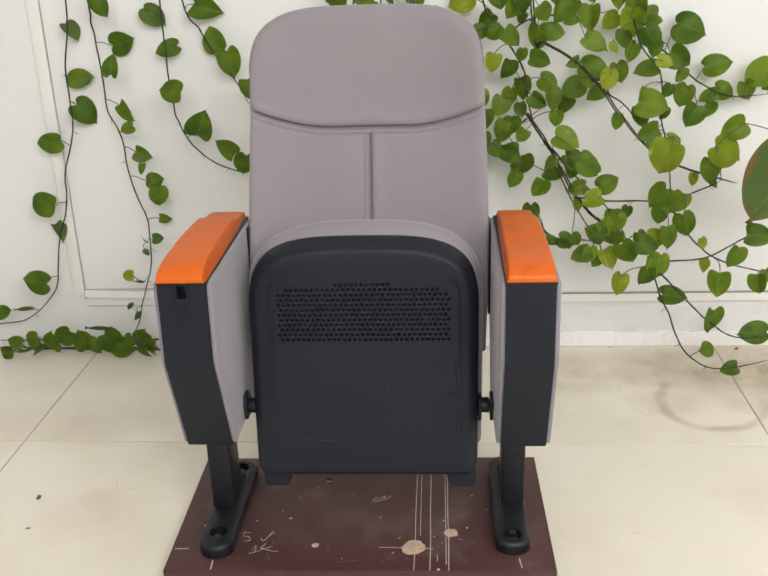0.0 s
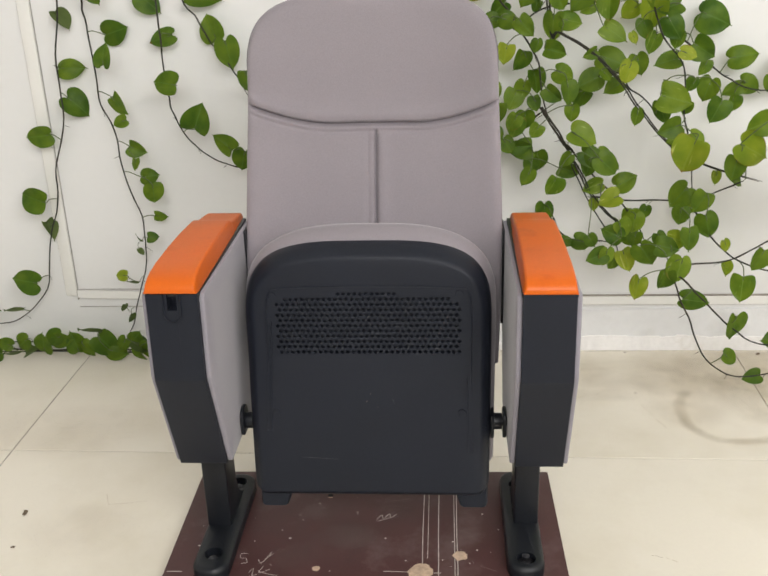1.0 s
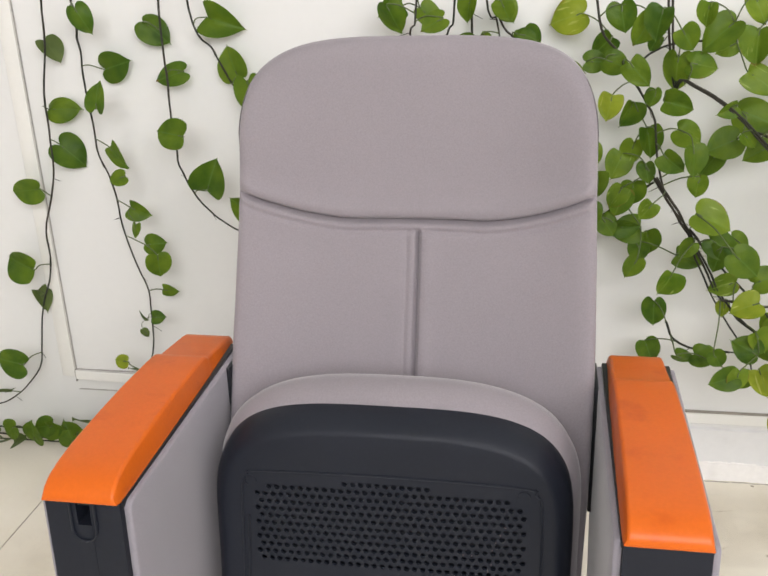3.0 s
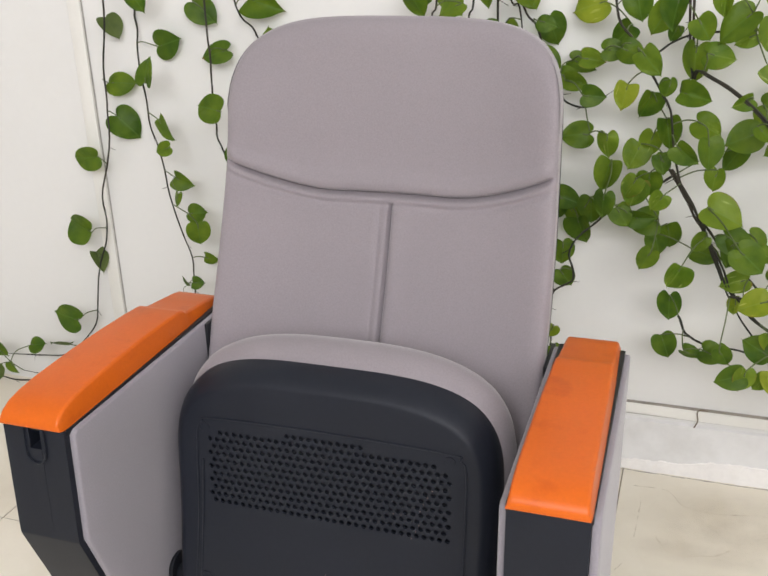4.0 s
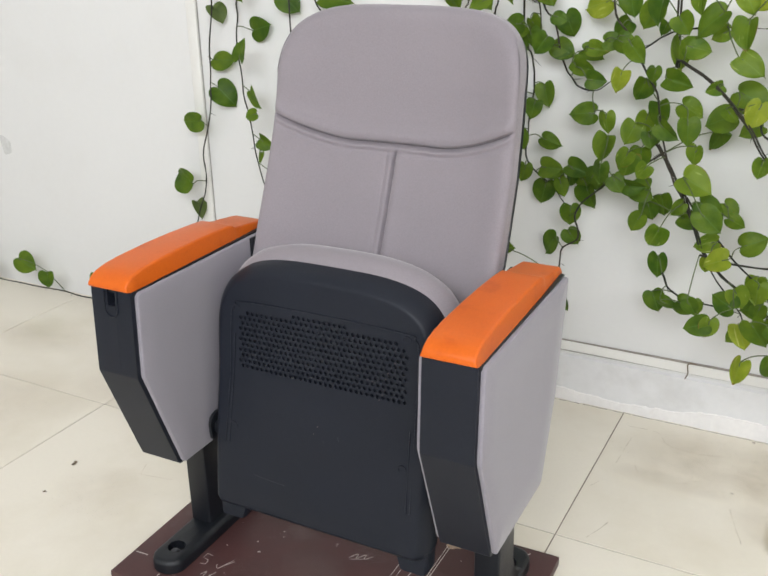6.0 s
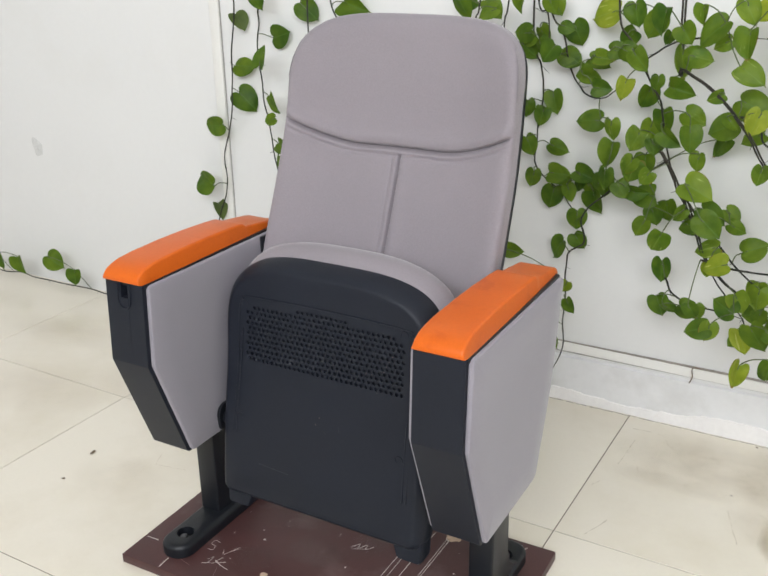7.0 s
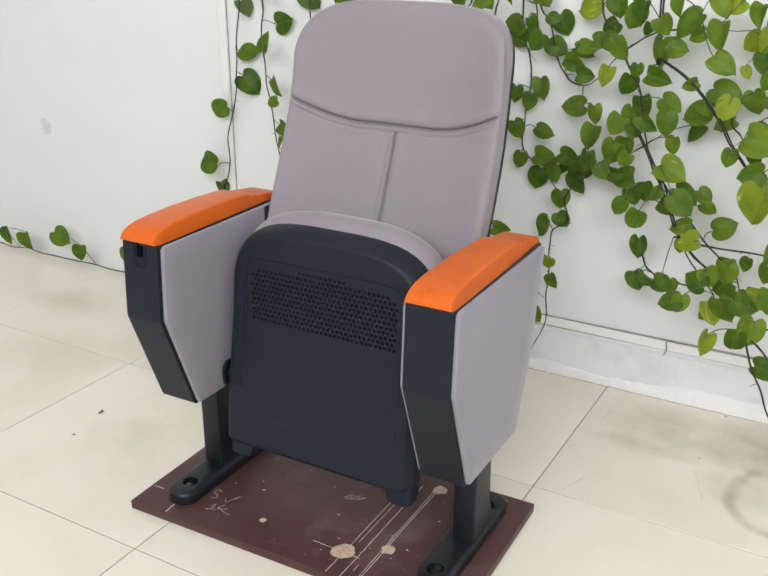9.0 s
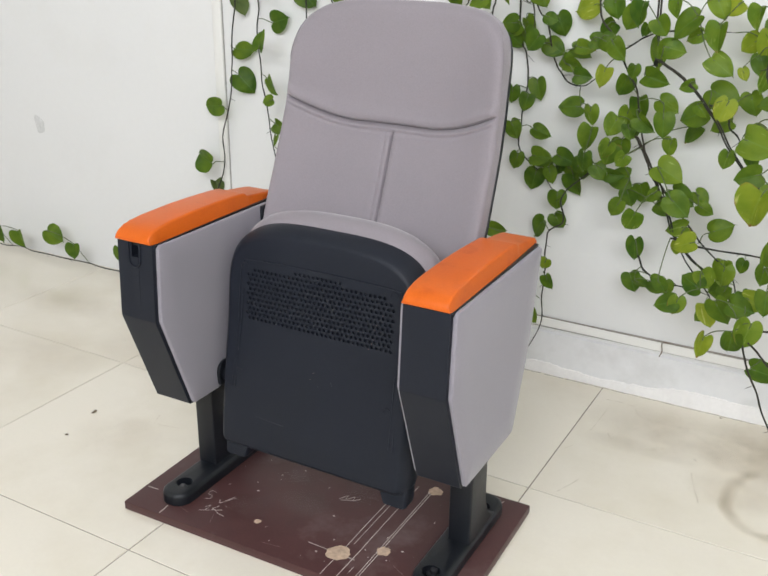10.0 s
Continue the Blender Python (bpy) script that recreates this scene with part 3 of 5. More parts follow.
US = sorted({round(math.sin(radians(90) * u), 4) for u in np.linspace(-1, 1, 81)} | {round(k * 0.005, 4) for k in range(-14, 15)})
ROLL, ROLL_W = 0.023, 0.046
bm = bmesh.new()
grid = []
for lev in levels:
    line = []
    near_seam = max(0.0, 1 - abs(lev - SEAM) / 0.13)
    near_seam = near_seam * near_seam * (3 - 2 * near_seam)
    for u in US:
        w = lerp_table(BACK_W, min(lev, 0.95))
        z = back_height(u * w, lev + near_seam * seam_rise(u * w))
        w = lerp_table(BACK_W, min(z, 0.95))
        x = u * w + 0.004 * (1 - u * u) * max(0.0, min(1.0, (TOP - lev) / 0.1))
        d = min(ROLL_W, float(np.min(np.hypot(edge_pts[:, 0] - x, edge_pts[:, 1] - z))))
        y = lerp_table(BACK_Y, z) - wrap(u) * (1 - 0.45 * max(0.0, (z - 0.90) / 0.12) ** 1.5) + ROLL * (1 - max(0.0, 1 - (1 - d / ROLL_W) ** 3.4) ** (1 / 2.6))
        s = lev - SEAM
        fade = max(0.0, min(1.0, (0.236 - abs(x)) / 0.015))
        y += fade * (0.0125 * math.exp(-(s / 0.0032) ** 2) + 0.0030 * math.exp(-((s + 0.0135) / 0.0032) ** 2))
        y -= fade * 0.0060 * math.exp(-((s - 0.016) / 0.012) ** 2)
        if s < 0:
            v = x - 0.004
            g = min(1.0, max(0.0, (-s - 0.011) / 0.006))
            y += g * (0.0105 * math.exp(-(v / 0.0028) ** 2) + 0.0022 * math.exp(-((v + 0.0150) / 0.003) ** 2))
            y -= g * 0.0035 * math.exp(-((v - 0.013) / 0.010) ** 2)
        line.append(bm.verts.new((x, y, z)))
    grid.append(line)
for r0, r1 in zip(grid, grid[1:]):
    for i in range(len(US) - 1):
        bm.faces.new((r0[i], r0[i + 1], r1[i + 1], r1[i]))
# the padded edge goes back to the shell
rim = [r[-1] for r in grid] + grid[-1][-2:0:-1] + [r[0] for r in reversed(grid)]
old = rim
for k in (0.35, 0.7, 1.0):
    ring = []
    for v, f in zip(rim, old):
        yb = max(back_rim(v.co.z) - 0.007, v.co.y + 0.004)
        ring.append(bm.verts.new((v.co.x * (1 - 0.004 * k), v.co.y + (yb - v.co.y) * k, v.co.z - 0.001 * k)))
    for i in range(len(rim) - 1):
        bm.faces.new((old[i], old[i + 1], ring[i + 1], ring[i]))
    old = ring
bmesh.ops.remove_doubles(bm, verts=bm.verts, dist=0.0002)
part("back_cushion", bm, M_FABRIC, chair, "grey-mauve padded fabric back with sewn seams", 85)


def back_place(a, b, d):
    return (a, back_rim(b) - 0.013 + d, b)


shell_line = [(k * back_half(z), z - 0.011 * max(0.0, (z - 0.86) / 0.16) ** 2) for k, row in ((1, levels[::3]), (-1, levels[-2::-3])) for z in row]
bm = pillow(dense(shell_line, 0.012), [(0.012, 0.000), (0.005, 0.005), (0.0018, 0.007), (0.0018, 0.021), (0.005, 0.027), (0.014, 0.032), (0.05, 0.042)], back_place, close_first=False, fill=4)
part("back_shell", bm, M_BLACK, chair, "black moulded plastic back shell", 50)

# tipped-up seat
SEAT_Y = [(0.10, 1.403), (0.20, 1.411), (0.32, 1.429), (0.44, 1.4525), (0.54, 1.465), (0.60, 1.472), (0.66, 1.482)]


def seat_y(z):
    return lerp_table(SEAT_Y, z)


def arched(cx, w, foot, taper, z0, z1, power, corner):
    """Straight sides, slightly tapered towards the foot, under one smooth arch."""
    arch = []
    for i in range(0, 61):
        a = radians(180 * i / 60)
        c, n = math.cos(a), math.sin(a)
        arch.append((cx + math.copysign(abs(c) ** (2 / power), c) * w, z0 + (z1 - z0) * n ** (2 / power), 0))
    return dense(rounded([(cx - w + taper, foot, corner), (cx + w - taper, foot, corner)] + arch, 10), 0.006)


cushion = arched(-0.002, 0.228, 0.20, 0.004, 0.492, 0.6495, 2.9, 0.02)
bm = pillow(cushion, [(0.020, 0.040), (0.008, 0.050), (0.001, 0.066), (0.0, 0.078), (0.004, 0.094), (0.014, 0.108), (0.030, 0.117), (0.06, 0.121)], lambda a, b, d: (a, seat_y(min(b, 0.60)) + d, b), fill=6)
part("seat_cushion", bm, M_FABRIC, chair, "grey-mauve padded seat cushion", 60)

PX, PZ0, PZ1 = 0.170, 0.440, 0.562
pan_line = arched(-0.0035, 0.2195, 0.1625, 0.0035, 0.478, 0.6312, 3.3, 0.027)
PAN = [(0.004, 0.062), (0.0, 0.050), (0.0, 0.034), (0.0015, 0.0245), (0.004, 0.0175), (0.008, 0.0105), (0.0125, 0.0048), (0.0155, 0.0022), (0.018, 0.0007), (0.0215, 0.0)]
bm = pillow(pan_line, PAN, lambda a, b, d: (a, seat_y(b) + d, b), close_last=False, close_first=False)
bm.verts.ensure_lookup_table()
n = len(pan_line)
last = bm.verts[len(PAN) * n - n:len(PAN) * n]
cx, cz = 0.0, (PZ0 + PZ1) / 2
target = []
for v in last:
    dx, dz = v.co.x - cx, v.co.z - cz
    k = min((PX - 0.0015) / max(abs(dx), 1e-6), ((PZ1 - PZ0) / 2 - 0.0008) / max(abs(dz), 1e-6))
    target.append((cx + dx * k, cz + dz * k))
prev = list(last)
start = [(v.co.x, v.co.z) for v in last]
for s in (0.2, 0.4, 0.6, 0.8, 1.0):
    ring = []
    for (ax, az), (tx, tz) in zip(start, target):
        x, z = ax + (tx - ax) * s, az + (tz - az) * s
        ring.append(bm.verts.new((x, seat_y(z), z)))
    for i in range(n):
        j = (i + 1) % n
        bm.faces.new((prev[i], prev[j], ring[j], ring[i]))
    prev = ring
pan = part("seat_pan", bm, M_BLACK, chair, "black moulded plastic seat underside", 50)

# ventilation field: staggered round holes right through the plate
PITCH, ROWH = 0.0098, 0.0096
bm = bmesh.new()
row = 0
z = PZ0
while z < PZ1 - 0.003:
    zm = z + ROWH / 2
    off = PITCH / 2 if row % 2 else 0.0
    reach = 0.163 if zm < 0.5360 else (0.146 if zm < 0.5455 else (0.054 if zm < 0.5555 else 0.0))
    x = -PX - PITCH + off
    while x < PX:
        xa, xb = max(x, -PX), min(x + PITCH, PX)
        za, zb = z, min(z + ROWH, PZ1)
        if xb - xa > 0.0005:
            xm = x + PITCH / 2
            corner = [(xa, za), ((xa + xb) / 2, za), (xb, za), (xb, (za + zb) / 2), (xb, zb), ((xa + xb) / 2, zb), (xa, zb), (xa, (za + zb) / 2)]
            co = [bm.verts.new((p, seat_y(q) - 0.0008, q)) for p, q in corner]
            if abs(xm) < reach and xb - xa > PITCH * 0.99:
                r = 0.0035
                ang = [radians(225 + 45 * k) for k in range(8)]
                h0 = [bm.verts.new((xm + r * math.cos(t), seat_y(zm + r * math.sin(t)) - 0.0008, zm + r * math.sin(t))) for t in ang]
                h1 = [bm.verts.new((xm + 0.82 * r * math.cos(t), seat_y(zm) + 0.0014, zm + 0.82 * r * math.sin(t))) for t in ang]
                for k in range(8):
                    j = (k + 1) % 8
                    bm.faces.new((co[k], co[j], h0[j], h0[k]))
                    bm.faces.new((h0[k], h0[j], h1[j], h1[k]))
            else:
                bm.faces.new(co)
        x += PITCH
    z += ROWH
    row += 1
part("vent_grille", bm, M_BLACK, pan, "field of small round ventilation holes", None)
part("vent_backing", box(-PX - 0.006, PX + 0.006, 1.478, 1.482, PZ0 - 0.055, PZ1 + 0.010), M_BLACK, pan, "", None)

# raised line round the panel, screw-boss marks
for pts in ([(-0.186, 0.300), (-0.181, 0.42), (-0.179, 0.53), (-0.172, 0.552), (-0.155, 0.560), (0.0, 0.563), (0.155, 0.560), (0.172, 0.552), (0.179, 0.53), (0.180, 0.42), (0.182, 0.260)],
            [(-0.1785, 0.300), (-0.1745, 0.42), (-0.172, 0.50)], [(0.172, 0.40), (0.1745, 0.260)]):
    bm = bmesh.new()
    add_tube(bm, smooth_path([(x, seat_y(z) - 0.0002, z) for x, z in pts], 6), 0.0015, 6)
    part("moulded_rib", bm, M_BLACK, pan)
for x, z in ((-0.170, 0.334), (0.163, 0.334), (0.158, 0.549), (-0.168, 0.546)):
    bm = bmesh.new()
    pts = [(x + 0.0068 * math.cos(2 * math.pi * k / 20), seat_y(z) - 0.0001, z + 0.0068 * math.sin(2 * math.pi * k / 20)) for k in range(21)]
    add_tube(bm, pts, 0.0011, 5)
    part("boss_mark", bm, M_BLACK, pan)
for pts in ([(-0.125, 0.250), (-0.09, 0.2475), (-0.06, 0.246)], [(0.04, 0.36), (0.043, 0.352)], [(0.012, 0.345), (0.0145, 0.3435)]):
    bm = bmesh.new()
    add_tube(bm, [(x, seat_y(z) + 0.0001, z) for x, z in pts], 0.0005, 4)
    part("scratch", bm, M_PALE, pan, "fine pale scratch")
# pale specks: those in the grille stand for light through its holes
for x, z in ((0.1378, 0.5080), (0.1318, 0.4980), (0.1268, 0.4880), (0.1228, 0.4780), (0.1218, 0.4590), (0.1178, 0.4500), (0.1128, 0.4400),
             (0.0888, 0.4690), (0.0988, 0.4690), (0.0008, 0.3690), (-0.0062, 0.3550)):
    bm = bmesh.new()
    bmesh.ops.create_icosphere(bm, subdivisions=1, radius=0.0009, matrix=Matrix.Translation((x, seat_y(z) - 0.0004, z)))
    part("dust_speck", bm, M_SCRATCH, pan, "pale speck, in the grille for light showing through a hole")
for sx in (-1, 1):
    line = dense(rounded([(sx * 0.210, 0.200, 0.006), (sx * 0.210, 0.1380, 0.010), (sx * 0.160, 0.1380, 0.012), (sx * 0.152, 0.163, 0.008), (sx * 0.150, 0.200, 0.006)], 5), 0.008)
    bm = pillow(line, [(0.003, 0.058), (0.001, 0.053), (0.0, 0.046), (0.0, 0.024), (0.0012, 0.019), (0.0035, 0.0160)], lambda a, b, d: (a, seat_y(b) + d, b), fill=3)
    part("seat_stop", bm, M_BLACK, chair, "black plastic stop lug under the seat")
    bm = bmesh.new()
    add_disc(bm, (sx * 0.2245, 1.470, 0.296), "x", 0.015, 0.022, 24, 0.002)
    add_disc(bm, (sx * 0.238, 1.470, 0.296), "x", 0.0085, 0.030, 16)
    add_box(bm, sx * 0.218 - 0.003, sx * 0.218 + 0.003, 1.452, 1.51, 0.27, 0.316, bevel=0.002)
    part("seat_hinge", bm, M_STEEL, chair, "black steel seat hinge with a pivot pin")

for body in chair.children:
    body.location = (0.0032, 0.0, -0.004)

# arms and legs
ARM = [(1.310, 0.612, 0.003), (1.302, 0.463, 0.010), (1.377, 0.2565, 0.008), (1.596, 0.258, 0.014), (1.655, 0.415, 0.2), (1.692, 0.606, 0.006)]
HALF = 0.0415
for sx, cx, foot_x, post_x, shift, leg_y in ((-1, -0.2905, -0.301, -0.3085, (0, -0.006, 0.003), -0.006), (1, 0.2985, 0.284, 0.2915, (0, 0.003, -0.005), 0.012)):
    arm = new("arm")
    arm.parent = chair
    arm.location = shift
    line = rounded(ARM, 5)
    slabs = [(line, -HALF, HALF)]
    if sx < 0:
        slot = 0.0078
        notch = rounded([(1.335, 0.612, 0), (1.335, 0.584, 0), (1.308, 0.584, 0)] + ARM[1:], 5)
        slabs = [(line, -HALF, -slot), (notch, -slot, slot), (line, slot, HALF)]
    bm = bmesh.new()
    for loop, d0, d1 in slabs:
        ends = [[bm.verts.new((cx + d, a, b)) for a, b in loop] for d in (d0, d1)]
        for i in range(len(loop)):
            j = (i + 1) % len(loop)
            bm.faces.new((ends[0][i], ends[0][j], ends[1][j], ends[1][i]))
        bm.faces.new(ends[0])
        bm.faces.new(ends[1])
    core = part("arm_core", bm, M_BLACK, arm, "black plastic arm front and core", 30)
    if sx < 0:
        pts = [(cx - 0.0135, 0.611), (cx - 0.0135, 0.582)] + [(cx + 0.0135 * math.cos(radians(180 + 22.5 * k)), 0.579 + 0.0135 * math.sin(radians(180 + 22.5 * k))) for k in range(9)] + [(cx + 0.0135, 0.582), (cx + 0.0135, 0.611)]
        bm = bmesh.new()
        add_tube(bm, [(x, 1.3085 + (0.612 - z) * -0.05, z) for x, z in pts], 0.0016, 6)
        part("slot_rim", bm, M_BLACK, arm, "moulded rim round a dark slot")
    side = dense(rounded([(1.3175, 0.6095, 0.009), (1.3095, 0.464, 0.012), (1.3830, 0.2590, 0.009), (1.598, 0.260, 0.016), (1.657, 0.415, 0.2), (1.695, 0.6085, 0.009)], 6), 0.012)
    for s in (-1, 1):
        bm = pillow(side, [(0.001, 0.0), (0.0, 0.0025), (0.0003, 0.0062), (0.0012, 0.0076), (0.0032, 0.0084)], lambda a, b, d, s=s, cx=cx: (cx + s * (HALF + 0.0004 + d), a, b), fill=4)
        part("side_panel", bm, M_PANEL, arm, "grey upholstered arm side panel", 50)
    part("pad_base", box(cx - HALF - 0.002, cx + HALF + 0.002, 1.314, 1.690, 0.604, 0.6125, bevel=0.0015), M_STEEL, arm)
    secs = []
    prof = [(1.303, 0.6155, 0.6185, 0.0400), (1.3045, 0.614, 0.624, 0.0422), (1.310, 0.6125, 0.6305, 0.0425), (1.322, 0.6115, 0.6365, 0.0425), (1.340, 0.611, 0.6405, 0.0424), (1.37, 0.611, 0.6432, 0.0422), (1.44, 0.611, 0.6450, 0.0415), (1.50, 0.611, 0.6446, 0.0408), (1.56, 0.611, 0.6424, 0.0400), (1.588, 0.611, 0.6406, 0.0396), (1.596, 0.611, 0.6392, 0.0395), (1.600, 0.611, 0.6372, 0.0394), (1.604, 0.611, 0.6338, 0.0391), (1.610, 0.611, 0.6320, 0.0389), (1.65, 0.610, 0.6272, 0.0382), (1.685, 0.6095, 0.6228, 0.0376), (1.697, 0.6095, 0.6205, 0.0371), (1.701, 0.611, 0.618, 0.0358)]
    for y, zb, zt, w in prof:
        r = min(0.0048, (zt - zb) * 0.42)
        loop = rounded([(-w, zb, 0.0012), (w, zb, 0.0012), (w - 0.004, zt, r), (-w + 0.004, zt, r)], 5)
        secs.append([(cx + a, y, b) for a, b in loop])
    bm = loft(secs)
    part("armrest", bm, M_ORANGE, arm, "orange varnished armrest pad", 45)
    xi = cx - sx * (HALF + 0.0135)
    loop = dense(rounded([(1.455, 0.266, 0.008), (1.500, 0.266, 0.008), (1.498, 0.319, 0.022), (1.451, 0.319, 0.022)], 6), 0.02)
    part("hinge_bracket", pillow(loop, [(0.001, -0.003), (0.0, -0.002), (0.0, 0.002), (0.001, 0.003)], lambda a, b, d, xi=xi: (xi + d, a, b), fill=1), M_STEEL, arm, "black steel bracket carrying the seat pivot")
    part("back_bracket", box(min(xi, xi + sx * 0.006), max(xi, xi + sx * 0.006), 1.625, 1.700, 0.42, 0.607, bevel=0.0015), M_STEEL, arm, "black steel plate holding the back")
    leg = new("leg")
    leg.parent = chair
    leg.location = (0, leg_y, 0)
    secs = []
    for z, y0, y1, w in ((0.0465, 1.486, 1.612, 0.0235), (0.049, 1.486, 1.606, 0.0235), (0.056, 1.486, 1.592, 0.0235), (0.075, 1.486, 1.572, 0.0235), (0.11, 1.486, 1.560, 0.0235), (0.27, 1.486, 1.556, 0.0235), (0.40, 1.486, 1.556, 0.0235)):
        loop = rounded([(-w, y0, 0.004), (w, y0, 0.004), (w, y1, 0.004), (-w, y1, 0.004)], 3)
        secs.append([(post_x + a, b, z) for a, b in loop])
    part("post", loft(secs), M_STEEL, leg, "black powder-coated steel post", 35)
    foot_line = dense(rounded([(foot_x - 0.034, 1.350, 0.031), (foot_x + 0.034, 1.350, 0.031), (foot_x + 0.034, 1.672, 0.031), (foot_x - 0.034, 1.672, 0.031)], 10), 0.02)
    bm = pillow(foot_line, [(0.0, 0.0200), (0.0, 0.037), (0.0015, 0.042), (0.005, 0.0455), (0.010, 0.0470)], lambda a, b, d: (a, b, d), fill=1)
    foot = part("foot_plate", bm, M_STEEL, leg, "black rounded steel foot plate", 35)
    c = bmesh.new()
    for y in (1.394, 1.628):
        add_disc(c, (foot_x, y, 0.045), "z", 0.0175, 0.030, 24)
    cut(foot, c)
    for y in (1.394, 1.628):
        bm = bmesh.new()
        add_disc(bm, (foot_x, y, 0.0325), "z", 0.0135, 0.004, 22, 0.0005)
        add_disc(bm, (foot_x, y, 0.038), "z", 0.0078, 0.010, 6, 0.0008)
        part("bolt", bm, M_BOLT, leg, "dark steel hexagon bolt with washer")

# ---------------------------------------------------------------- vines
random.seed(21)


def leaf_blade(fold, curl, wave, lobe, width):
    """A heart-shaped blade of length 1: stalk joint at the origin, tip at +y, face up."""
    edge = smooth_path([(0, 0.03, 0), (0.10, -0.07 - lobe * 0.2, 0), (0.25, -0.11 - lobe * 0.2, 0), (0.40, -0.04, 0), (0.48, 0.14, 0), (0.485, 0.36, 0), (0.415, 0.58, 0), (0.275, 0.77, 0), (0.125, 0.885, 0), (0.032, 0.950, 0), (0, 1.0, 0)], 2)
    rows, cols = len(edge) - 1, 4
    bm = bmesh.new()
    rim = bm.verts.layers.float.new("rim")
    grid = {}
    for i, e in enumerate(edge):
        t = i / rows
        my = 0.03 + 0.97 * t ** 1.25
        for j in range(-cols, cols + 1):
            u = j / cols
            x, y = e.x * u, my + (e.y - my) * abs(u)
            z = fold * abs(x) - curl * max(0, y) ** 2 + wave * math.sin(6 * t + 2.2 * u) * abs(u) * 0.05
            z += 0.010 * math.sin(t * 24) * abs(u) * (1 - t)
            grid[i, j] = bm.verts.new((x * width, y, z))
            grid[i, j][rim] = max(0.84 * abs(u), t ** 2.2)
    for i in range(rows):
        for j in range(-cols, cols):
            bm.faces.new((grid[i, j], grid[i, j + 1], grid[i + 1, j + 1], grid[i + 1, j]))
    bmesh.ops.remove_doubles(bm, verts=bm.verts, dist=0.0005)
    return bm


SHAPES = [(0.10, 0.16, 1.0, 0.24, 1.0), (0.30, 0.22, 0.6, -0.05, 0.98), (0.04, 0.14, 1.6, -0.30, 0.94), (0.20, 0.30, -1.4, 0.20, 1.06), (0.50, 0.24, 0.8, -0.22, 1.0), (-0.16, 0.26, 1.8, 0.22, 1.0), (0.70, 0.35, 1.2, -0.30, 0.92), (-0.24, 0.42, 2.2, 0.16, 1.02)]
BLADES = [[mesh_of("leaf", leaf_blade(*s), m, 80) for s in SHAPES] for m in LEAF]


def foliage(vine, paths, leaves):
    """Every leaf and its stalk a part of its own, growing from the stems or from a neighbour's joint."""
    joints = [p for path in paths for p in path]
    leaves = sorted(leaves, key=lambda v: min((Vector(v[:3]) - p).length for p in joints))
    for x, y, z, size, ang, tone in leaves:
        narrow = tone == 3
        shape = random.randrange(len(SHAPES))
        me = BLADES[tone][shape]
        a = radians(ang + random.uniform(-6, 6))
        tip = Vector((math.cos(a), random.uniform(-0.28, 0.05), -math.sin(a))).normalized()
        face = Vector((random.uniform(-0.55, 0.55), -1.0, random.uniform(-0.05, 0.75)))
        if narrow:
            face = Vector((math.sin(a) * 1.2, -0.55, math.cos(a) * 1.2))
        side = tip.cross(face).normalized()
        up = side.cross(tip).normalized()
        length = size * 0.83
        base = Vector((x, y, z)) - tip * length * 0.42
        base.y = min(base.y, WALL_Y - 0.012)
        m = Matrix((side, tip, up)).transposed().to_4x4()
        lift = max([0.0] + [(m @ v.co * length + base).y - (WALL_Y - 0.003) for v in me.vertices])
        base.y -= lift
        sink = max([0.0] + [0.003 - (m @ v.co * length + base).z for v in me.vertices])
        base.z += sink
        ob = new("leaf", me)
        ob.parent = vine
        ob.matrix_world = Matrix.Translation(base) @ m @ Matrix.Diagonal((length * random.uniform(0.82, 1.08), length, length, 1))
        foot = min(joints, key=lambda q: (q - base).length)
        gap = (foot - base).length
        mid = (foot + base) / 2 + Vector((random.uniform(-0.006, 0.006), -0.008, 0.004 + 0.06 * gap))
        joints.append(base)
        stalk = add_tube(bmesh.new(), smooth_path([foot, mid, base, base + tip * 0.012], 5), 0.0013 if size > 0.04 else 0.0008, 5)
        part("leaf_stalk", stalk, M_PETIOLE, vine, "", 80)


def stems(vine, paths):
    for path in paths:
        bm = bmesh.new()
        thick = 0.0024
        add_tube(bm, path, [(thick - 0.0009 * i / len(path) + 0.0005 * noise.noise((i * 0.7, path[0].x * 9, 1))) * min(1.0, 0.25 + (len(path) - i) / 8) for i in range(len(path))], 6)
        for i in range(4, len(path) - 2, 7):
            p, q = path[i], Vector((random.uniform(-0.02, 0.02), 0.006, random.uniform(-0.02, 0.004)))
            if path[i].y + 0.02 < WALL_Y:
                add_tube(bm, [p, p + q * 0.6, p + q], [0.0008, 0.0007, 0.0004], 4)
        part("stem", bm, M_STEM, vine, "thin brown-green stem", 80)


